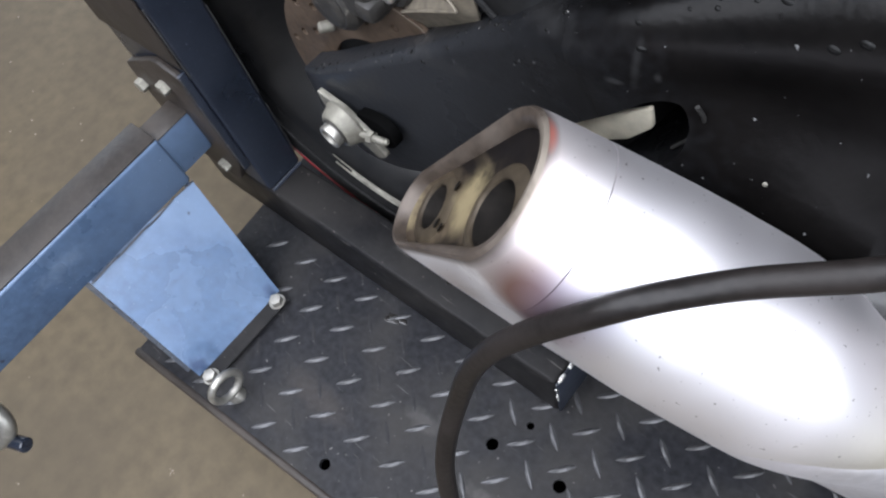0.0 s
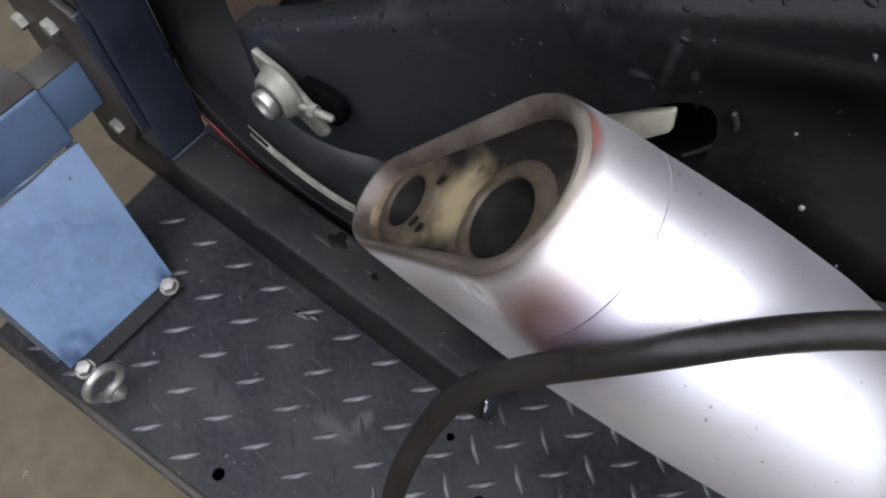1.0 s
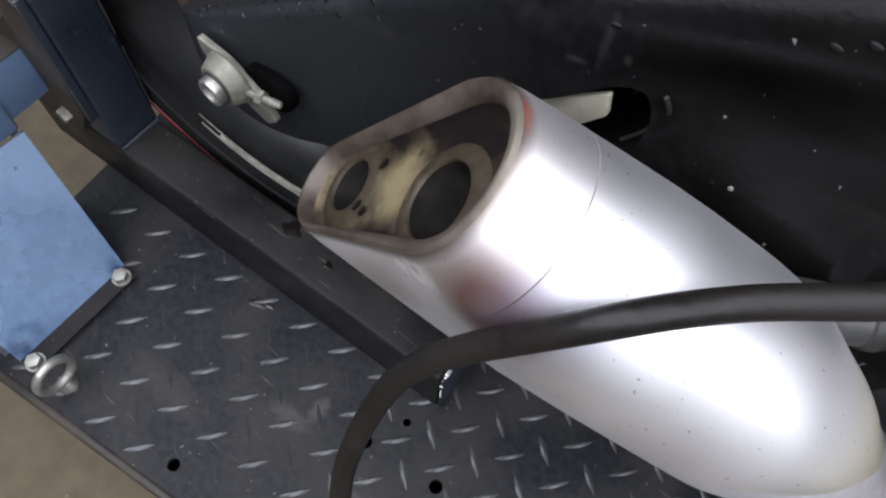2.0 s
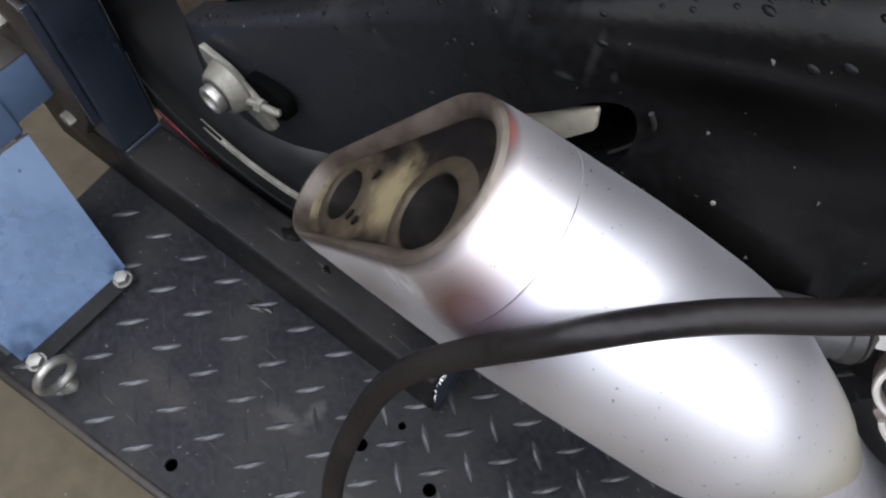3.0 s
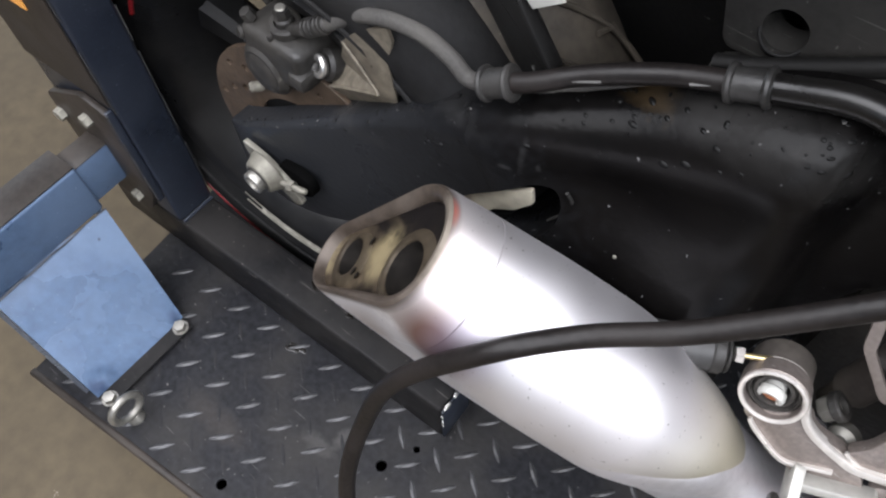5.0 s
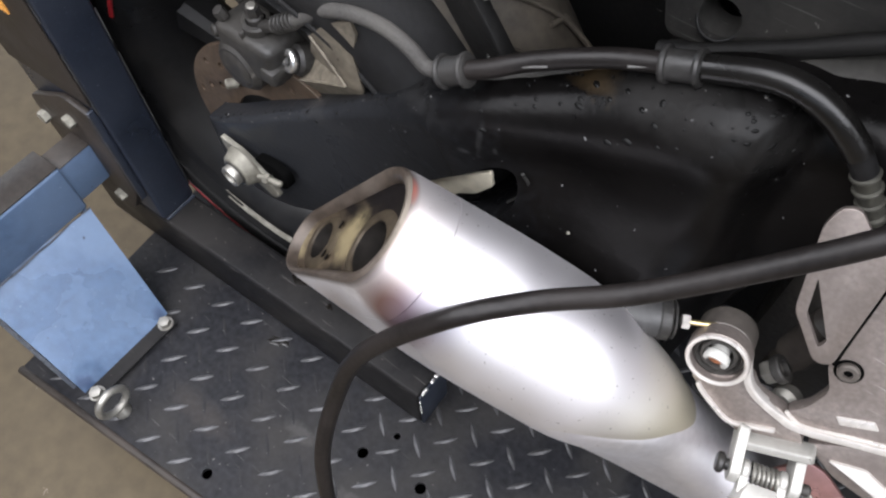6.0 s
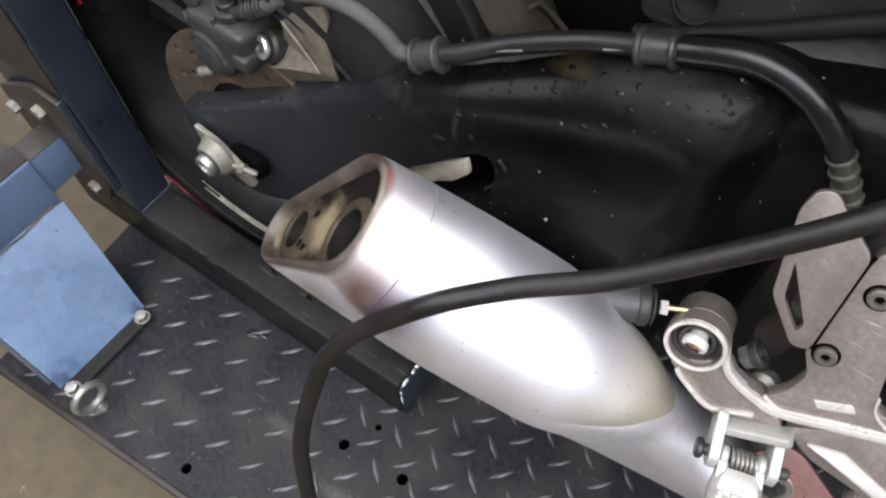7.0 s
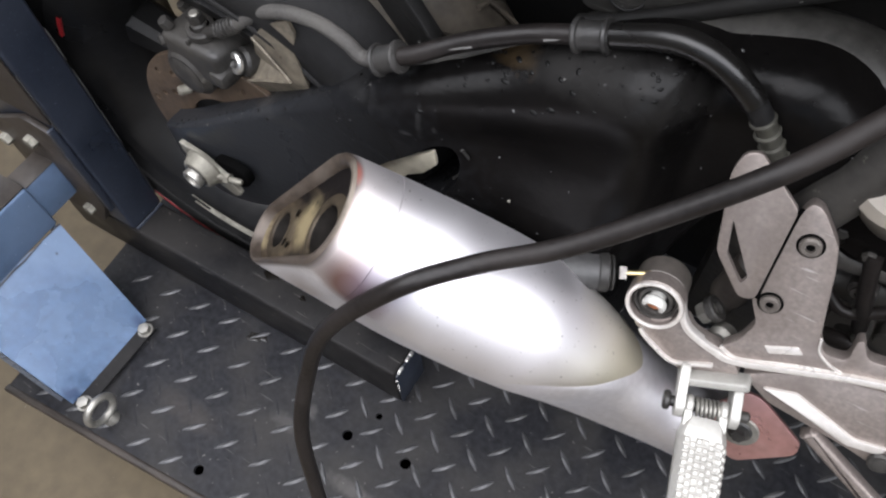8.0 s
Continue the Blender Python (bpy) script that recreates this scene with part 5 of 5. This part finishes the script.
part("clevis_nut", hexagon((0.5275, -0.070, 0.437), (0.5215, -0.074, 0.429), 0.0155), ZINC, bike, "steel lock nut")
part("lock_collar", ring((0.5262, -0.0710, 0.4350), (0.5298, -0.0685, 0.4400), 0.0105, 0.006, 28, 0.001), CAST_DARK, bike, "dark collar behind the lock nut")
part("pivot_cap", cyl((0.545, -0.07, 0.415), (0.541, -0.085, 0.423), 0.0105, 28, 0.004), ZINC, bike, "domed steel pivot cap")
part("master_cylinder", join(cyl((0.55, -0.02, 0.52), (0.58, 0.0, 0.60), 0.017, 28, 0.003), cyl((0.565, -0.01, 0.555), (0.60, 0.0, 0.55), 0.01, 20)), CAST_DARK, bike, "dark brake master cylinder")
part("reservoir", revolve([(0, 0), (0.032, 0.0), (0.036, 0.006), (0.036, 0.05), (0.03, 0.056), (0, 0.056)], along((0.600, 0.022, 0.532), (0.586, -0.012, 0.588)), 32), MURKY, bike, "murky translucent fluid reservoir")
part("frame_tube", cyl((0.56, -0.005, 0.475), (0.80, 0.02, 0.50), 0.013, 24), CAST_DARK, bike, "dark frame tube")
part("frame_tube", cyl((0.57, 0.03, 0.40), (0.80, 0.05, 0.42), 0.018, 24), CAST_DARK, bike)
for line, r in (([(0.60, -0.01, 0.50), (0.612, -0.012, 0.46), (0.625, -0.008, 0.42), (0.64, 0.0, 0.36)], 0.006), ([(0.585, -0.005, 0.44), (0.61, -0.012, 0.425), (0.635, -0.006, 0.44), (0.66, 0.0, 0.47)], 0.005),
                ([(0.60, 0.0, 0.36), (0.63, -0.01, 0.385), (0.66, -0.005, 0.37)], 0.007)):
    part("cable", pipe(line, r, 6, 12), HOSE, bike, "thin black cable")
for x, z in ((0.598, 0.497), (0.618, 0.435), (0.632, 0.40), (0.626, 0.372), (0.574, 0.508)):
    part("small_bolt", join(cyl((x, 0.01, z), (x, -0.010, z), 0.0075, 20), hexagon((x, -0.010, z), (x, -0.0145, z), 0.009)), CAST_DARK, bike, "grimy bolt")
for x, z in ((0.535, 0.531), (0.579, 0.503), (0.612, 0.447)):
    part("flange_bolt", join(cyl((x, 0.012, z), (x, -0.006, z), 0.010, 24, 0.002), ring((x, -0.0062, z), (x, -0.0085, z), 0.0075, 0.0042, 24, 0.0006)), DARK_STEEL, bike, "dark flanged bolt")
part("cylinder_boss", join(cyl((0.515, 0.02, 0.545), (0.56, 0.02, 0.51), 0.016, 24, 0.003), box((0.52, 0.012, 0.47), (0.60, 0.035, 0.545), None, 0.008)), CAST_DARK, bike, "dark master cylinder body")
part("engine_case", join(box((0.50, 0.03, 0.22), (0.85, 0.20, 0.44), None, 0.02), *[cyl((0.60 + 0.06 * (i % 3), 0.03, 0.32 + 0.05 * (i // 3)), (0.60 + 0.06 * (i % 3), 0.015, 0.32 + 0.05 * (i // 3)), 0.012) for i in range(6)]), CAST_DARK, bike, "grimy dark engine case")

# ---- rear brake caliper, its hose and clips ----
def caliper_part(name, bm, mat, parent, label=""):
    bm.transform(CALIPER)
    return part(name, bm, mat, parent, label)


caliper = caliper_part("brake_caliper", join(box((-0.024, -0.108, 0.412), (0.024, -0.062, 0.456), None, 0.012, 3), cyl((0.000, -0.113, 0.432), (0.000, -0.06, 0.432), 0.027, 32, 0.006), box((0.020, -0.100, 0.436), (0.056, -0.06, 0.460), None, 0.010, 3),
               box((-0.02, -0.11, 0.43), (0.05, -0.03, 0.475), None, 0.008, 3)), CAST_DARK, bike, "grimy dark brake caliper")
caliper_part("slide_pin", join(cyl((0.066, -0.05, 0.44), (0.056, -0.088, 0.457), 0.014, 28, 0.003), ring((0.0565, -0.0875, 0.4565), (0.055, -0.092, 0.4585), 0.0105, 0.0055, 28)), CAST_DARK, caliper, "caliper slide pin boss")
caliper_part("pin_socket", ring((0.0565, -0.0878, 0.4567), (0.0545, -0.0945, 0.4597), 0.0102, 0.0055, 28), BARE_EDGE, caliper, "worn bright pin socket")
caliper_part("piston_cap", revolve([(0, 0.003), (0.012, 0.0026), (0.017, 0.0012), (0.019, 0.0)], along((0.000, -0.1133, 0.432), (0.000, -0.13, 0.432)), 32), CAST_DARK, caliper)
caliper_part("bleed_bolt", join(cyl((0.02, -0.09, 0.465), (0.022, -0.092, 0.492), 0.0075, 24, 0.002), hexagon((0.022, -0.092, 0.492), (0.0225, -0.0925, 0.500), 0.012)), CAST_DARK, caliper, "grimy banjo bolt")
caliper_part("bolt_top", cyl((0.0225, -0.0925, 0.5003), (0.0226, -0.0926, 0.5025), 0.0045, 20, 0.001), ZINC, caliper, "rubbed bolt top")
caliper_part("banjo", join(ring((0.0205, -0.0905, 0.476), (0.0215, -0.0915, 0.486), 0.0135, 0.0088, 28), cyl((0.028, -0.0915, 0.481), (0.052, -0.0893, 0.4950), 0.0055, 20), cyl((0.046, -0.0897, 0.4915), (0.074, -0.0872, 0.5110), 0.0070, 20, 0.002),
                   *[torus(along((0.049 + 0.005 * k, -0.0895 + 0.0004 * k, 0.4935 + 0.0035 * k), (0.074 + 0.005 * k, -0.0875 + 0.0004 * k, 0.5110 + 0.0035 * k)), 0.0070, 0.0012, 20, 6) for k in range(5)]), CAST_DARK, caliper, "dusty banjo fitting")
caliper_part("caliper_rib", box((0.014, -0.108, 0.472), (0.019, -0.045, 0.4795), None, 0.002), CAST_DARK, caliper)
caliper_part("caliper_lug", box((0.036, -0.113, 0.440), (0.054, -0.09, 0.455), None, 0.004), CAST_DARK, caliper)
caliper_part("bleed_nipple", cyl((-0.022, -0.095, 0.455), (-0.026, -0.108, 0.458), 0.006, 20, 0.002), CAST_DARK, caliper)
for x, y, z in ((-0.012, -0.1, 0.478), (-0.022, -0.07, 0.47), (0.044, -0.05, 0.478)):
    caliper_part("caliper_bolt", hexagon((x, y, z - 0.002), (x - 0.002, y - 0.003, z + 0.007), 0.010, 0.001), CAST_DARK, caliper, "dull caliper bolt")
caliper_part("pad_pin", cyl((-0.026, -0.10, 0.388), (-0.032, -0.112, 0.391), 0.005, 20), OLD_ZINC, caliper)
carrier = bmesh.new()
cv = [carrier.verts.new(q) for q in ((0.104, -0.090, 0.517), (0.123, -0.088, 0.537), (0.148, -0.086, 0.551), (0.152, -0.086, 0.540), (0.145, -0.086, 0.516), (0.150, -0.086, 0.484), (0.1385, -0.092, 0.485),
                                     (0.076, -0.074, 0.468), (0.078, -0.091, 0.452), (0.076, -0.080, 0.425), (0.147, -0.082, 0.468))]
for q in ((0, 1, 4), (1, 2, 3, 4), (0, 4, 6), (4, 5, 6), (7, 0, 6), (7, 6, 8), (8, 6, 10, 9), (5, 10, 6)):
    carrier.faces.new([cv[k] for k in q])
carrier.transform(Matrix.Translation((0.006, 0, 0.003)))
bmesh.ops.recalc_face_normals(carrier, faces=carrier.faces[:])
bmesh.ops.solidify(carrier, geom=carrier.faces[:], thickness=0.003)
part("torque_plate", join(carrier, pipe([(0.110, -0.0915, 0.520), (0.129, -0.0925, 0.504), (0.1445, -0.0932, 0.488)], 0.0013, 4, 8), pipe([(0.084, -0.0925, 0.456), (0.111, -0.0932, 0.471), (0.1445, -0.0932, 0.4875)], 0.0013, 4, 8)),
     CARRIER, bike, "dusty cast alloy caliper carrier with two ribs")
part("grey_spacer", join(box((0.03, -0.06, 0.50), (0.075, -0.035, 0.535), pose(0.0, 0, 0, 0, 0, 8), 0.008, 3), cyl((0.06, -0.045, 0.53), (0.09, -0.03, 0.56), 0.012, 20)), CAST_DARK, bike, "grimy hub carrier")
part("brake_hose", pipe([(0.064, -0.0900, 0.503), (0.080, -0.0885, 0.5145), (0.100, -0.087, 0.529), (0.120, -0.084, 0.5445), (0.140, -0.084, 0.555), (0.163, -0.084, 0.563), (0.188, -0.083, 0.5645), (0.208, -0.081, 0.556), (0.221, -0.080, 0.546), (0.236, -0.079, 0.549)], 0.0058, 8, 20), DUSTY_HOSE, bike, "dusty grey brake hose")
HOSE_LINE = [(0.234, -0.079, 0.548), (0.250, -0.076, 0.557), (0.267, -0.070, 0.564), (0.289, -0.058, 0.574), (0.315, -0.048, 0.585), (0.344, -0.038, 0.595), (0.380, -0.029, 0.604), (0.402, -0.028, 0.613), (0.430, -0.028, 0.6245),
             (0.451, -0.028, 0.625), (0.469, -0.027, 0.617), (0.482, -0.0265, 0.607)]
part("hose_sleeve", pipe(HOSE_LINE[:7], 0.0068, 8, 20), HOSE, bike, "black sleeved brake hose")
for k, (a, b) in enumerate(((0.290, 0.306), (0.352, 0.366))):
    part("sleeve_print", pipe([(x, -0.0575 + (x - 0.29) * 0.34 - 0.0062, 0.5745 + (x - 0.29) * 0.35 + 0.0005) for x in (a, (a + b) / 2, b)], 0.0011, 3, 6), DUST, bike, "worn pale print on the hose")
part("thin_line", pipe([(0.252, -0.066, 0.545), (0.278, -0.050, 0.549), (0.300, -0.044, 0.562), (0.326, -0.036, 0.577), (0.350, -0.028, 0.590)], 0.0030, 8, 12), DUSTY_HOSE, bike, "thin dusty line under the hose")
part("hose_cover", pipe([*HOSE_LINE[6:], (0.4875, -0.026, 0.6015)], 0.0084, 8, 20), COVER, bike, "shiny black hose cover")
part("hose_neck", cyl((0.4865, -0.026, 0.603), (0.4965, -0.0245, 0.589), 0.0072, 24, 0.001), RUBBER, bike, "black rubber hose neck")
part("hose_fitting", join(cyl((0.4955, -0.0245, 0.5905), (0.5165, -0.019, 0.5535), 0.0070, 24, 0.002), *[torus(along((0.4965 + 0.0055 * i, -0.0243 + 0.0014 * i, 0.5885 - 0.0097 * i), (0.5175 + 0.0055 * i, -0.0188 + 0.0014 * i, 0.5515 - 0.0097 * i)), 0.0070, 0.0016, 24, 8) for i in range(4)]),
     CRIMP, bike, "ribbed crimped hose fitting")


def clip(a, b, r):
    a, b = Vector(a), Vector(b)
    m = along(a, b)
    h = (b - a).length
    return join(ring(a, b, r * 0.88, r * 0.5, 28, 0.001), torus(m @ Matrix.Translation((0, 0, 0.1 * h)), r * 0.88, 0.0024, 28, 8), torus(m @ Matrix.Translation((0, 0, 0.9 * h)), r * 0.88, 0.0024, 28, 8))


part("hose_clip", clip((0.2345, -0.0792, 0.5485), (0.2555, -0.0745, 0.5595), 0.0116), GRIMY_RUBBER, bike, "black rubber hose clip")
part("hose_clip", clip((0.3685, -0.0315, 0.6005), (0.3925, -0.0285, 0.6088), 0.0110), GRIMY_RUBBER, bike, "black rubber hose clip")

# ---- hugger, side panel and struts behind the swingarm ----
hug = []
for j in range(15):
    a = radians(62 - 4.2 * j)
    row = []
    for i in range(9):
        y = -0.03 + 0.0144 * i
        r = 0.335 - 0.03 * ((i - 4) / 4) ** 2
        row.append((AXLE.x + r * math.cos(a), y, AXLE.z + r * math.sin(a)))
    hug.append(row)
hb = bmesh.new()
g = [[hb.verts.new(q) for q in row] for row in hug]
for a, b in zip(g, g[1:]):
    for i in range(8):
        hb.faces.new((a[i], a[i + 1], b[i + 1], b[i]))
ex = bmesh.ops.solidify(hb, geom=hb.faces[:], thickness=0.003)
hugger = part("hugger", hb, GUARD, bike, "brownish dusty plastic rear hugger")
for line in ([(0.205, -0.02, 0.578), (0.231, 0.007, 0.557), (0.245, 0.025, 0.542), (0.259, 0.039, 0.527), (0.272, 0.048, 0.510), (0.284, 0.055, 0.492)], [(0.257, 0.025, 0.529), (0.2595, 0.043, 0.526)], [(0.250, -0.02, 0.535), (0.262, -0.008, 0.525)]):
    part("rib", pipe(line, 0.0024, 5, 8), GUARD, hugger, "moulded rib")
panel = cut(prism(rounded([(0.322, 0.60), (0.335, 0.546), (0.36, 0.548), (0.46, 0.612), (0.60, 0.70), (0.60, 0.82), (0.33, 0.75)], 0.01), pose(0, 0.05, 0, 90, 0, 0), 0.025, 0.004),
            cyl((0.37, 0.02, 0.580), (0.37, 0.090, 0.580), 0.0150, 32, 0))
side = part("side_panel", panel, PANEL, bike, "black plastic side panel with a bolt recess")
# recess wall and floor are blacker than the panel, painting the shade within
part("recess_wall", ring((0.3695, 0.054, 0.577), (0.3645, 0.092, 0.537), 0.0168, 0.0149, 36, 0.001), RUBBER, side, "bolt recess wall blackened for the shade inside")
part("recess_floor", cyl((0.3648, 0.0890, 0.540), (0.3645, 0.0925, 0.5365), 0.0148, 32, 0), HOLE_SHADE, side)
part("recess_bolt", cyl((0.3650, 0.085, 0.535), (0.3668, 0.070, 0.5505), 0.0078, 24, 0.002), OLD_ZINC, side, "dull recessed panel bolt")
# black sheet added as dark fill behind the wheel and frame
part("inner_fender", prism(rounded([(-0.30, 0.20), (-0.34, 0.50), (-0.2, 0.9), (0.95, 0.95), (0.95, 0.15), (0.42, 0.10), (0.3, 0.2)], 0.05), pose(0, 0.165, 0, 90, 0, 0), 0.02, 0.004), PLASTIC, bike, "added black sheet filling the dark behind the wheel")
part("frame_spar", pipe([(0.35, 0.055, 0.505), (0.42, 0.050, 0.550), (0.48, 0.050, 0.577), (0.525, 0.052, 0.580), (0.57, 0.056, 0.562), (0.66, 0.06, 0.50)], 0.030, 6, 24), SPAR, bike, "dusty black cast frame spar")
part("panel_lip", pipe([(0.339, 0.042, 0.540), (0.370, 0.042, 0.555), (0.424, 0.042, 0.589), (0.466, 0.044, 0.617), (0.56, 0.05, 0.675)], 0.0065, 5, 10), PLASTIC, bike, "black lower lip of the side panel")
part("subframe_strut", prism(rounded([(0.13, 0.658), (0.168, 0.676), (0.232, 0.593), (0.266, 0.548), (0.240, 0.531), (0.204, 0.579)], 0.004), pose(0, -0.045, 0, 90, 0, 0), 0.014, 0.003), PLASTIC, bike, "black strut")
part("white_tag", prism([(0.230, 0.600), (0.258, 0.616), (0.2645, 0.606), (0.242, 0.589)], pose(0, -0.042, 0, 90, 0, 0), 0.002, 0.0004), WHITE, bike, "small white tag")

# out-of-view bodywork, added to shade the wheel and the parts behind
part("seat_cowl", loft([[Vector((x, 0.08 + w * math.cos(t), z + h * math.sin(t))) for t in [2 * math.pi * i / 24 for i in range(24)]]
                        for x, w, z, h in ((-0.42, 0.06, 0.96, 0.04), (-0.2, 0.15, 0.92, 0.10), (0.1, 0.17, 0.88, 0.11), (0.4, 0.17, 0.87, 0.10), (0.7, 0.17, 0.92, 0.14), (1.0, 0.17, 1.0, 0.18))]), PLASTIC, bike, "unseen black seat cowl added to shade the rear")
part("fairing", loft([[Vector((x, 0.09 + w * math.cos(t), 0.55 + h * math.sin(t))) for t in [2 * math.pi * i / 24 for i in range(24)]]
                      for x, w, h in ((0.82, 0.15, 0.25), (0.95, 0.22, 0.40), (1.25, 0.24, 0.42), (1.45, 0.18, 0.30))]), PLASTIC, bike, "unseen black lower fairing added to block light")

# ---- oil spots ----
for x, y, z, r in ((0.031, -0.134, 0.0975, 0.011), (0.088, -0.141, 0.0975, 0.005), (0.02, -0.199, 0.0006, 0.010), (0.034, -0.193, 0.0006, 0.006)):
    spot = bmesh.new()
    rim_v = [spot.verts.new((x + r * (1 + 0.35 * math.sin(3 * t + x * 90)) * math.cos(t), y + 0.7 * r * (1 + 0.3 * math.cos(2 * t + y * 70)) * math.sin(t), z)) for t in [2 * math.pi * i / 20 for i in range(20)]]
    mid = spot.verts.new((x, y, z + 0.0006))
    for i in range(20):
        spot.faces.new((rim_v[i], rim_v[(i + 1) % 20], mid))
    tagged(new("oil_spot", finish("oil_spot", spot, OIL)), "small wet black oil spot on black steel", "oil spot", "oil spots")

# ---- loose black hose hanging across the exhaust ----
hose = thing("loose_hose", (0.27, -0.36, 0.0), "loose thick black rubber hose draped across the exhaust", "hose")
LINE = [(0.303, -0.414, 0.009), (0.337, -0.389, 0.018), (0.344, -0.371, 0.078), (0.322, -0.351, 0.167), (0.297, -0.325, 0.241), (0.282, -0.301, 0.319), (0.282, -0.271, 0.387), (0.299, -0.248, 0.455),
        (0.348, -0.218, 0.524), (0.387, -0.18, 0.537), (0.431, -0.151, 0.556), (0.479, -0.119, 0.592), (0.52, -0.092, 0.63), (0.546, -0.065, 0.654), (0.577, -0.036, 0.694), (0.631, -0.009, 0.783)]
part("hose_body", pipe(LINE, 0.0068, 10, 24), HOSE, hose)

# ---- chequer lugs of the deck, last ----
rng = random.Random(4)


def lug_mesh(name, tall, mat=LUG):
    bm = bmesh.new()
    n = 10
    rows = []
    for i in range(n + 1):
        t = -1 + 2 * i / n
        w = 0.0033 * (1 - t * t) ** 0.8 + 0.0002
        h = tall * (1 - t ** 4)
        x = 0.0165 * t
        rows.append([bm.verts.new(q) for q in ((x, -w, -0.0002), (x, -w * 0.35, h), (x, w * 0.35, h), (x, w, -0.0002))])
    for a, b in zip(rows, rows[1:]):
        for j in range(3):
            bm.faces.new((a[j], b[j], b[j + 1], a[j + 1]))
    return finish(name, bm, mat)


LUG_ME, LOW_ME = lug_mesh("lug", 0.0015), lug_mesh("low_lug", 0.00022, DECK)
A0 = Vector((-0.0709, -0.3049))
VA, VB = Vector((0.0528, 0.0067)), Vector((0.0045, -0.0493))
near, far = [], []
DINV = DECK_M.inverted()
for i in range(-6, 28):
    for j in range(-10, 6):
        for half in (0, 1):
            p = A0 + VA * (i + 0.5 * half) + VB * (j + 0.5 * half)
            q = DINV @ Vector((p.x, p.y, 0))
            if not (0.012 < q.x < LENGTH - 0.02 and 0.012 < q.y < WIDTH - 0.012):
                continue
            if any((p - Vector(h[:2])).length < h[2] + 0.008 for h in HOLES):
                continue
            ang = 50 if not half else -38
            (near if p.x < 0.62 and p.y < 0.0 else far).append((p, ang + rng.uniform(-2, 2)))
for p, ang in near[:300]:
    ob = new("lug", LUG_ME if ang > 0 or p.x > 0.2 else LOW_ME)
    ob.matrix_basis = pose(p.x, p.y, 0.0, 0, 0, ang)
    hang(ob, deck)
rest = bmesh.new()
for p, ang in near[300:] + far:
    tmp = len(rest.verts)
    rest.from_mesh(LUG_ME)
    rest.verts.ensure_lookup_table()
    m = pose(p.x, p.y, 0.0, 0, 0, ang)
    for v in rest.verts[tmp:]:
        v.co = m @ v.co
tagged(part("far_lug", rest, LUG, deck), kind="stuff")
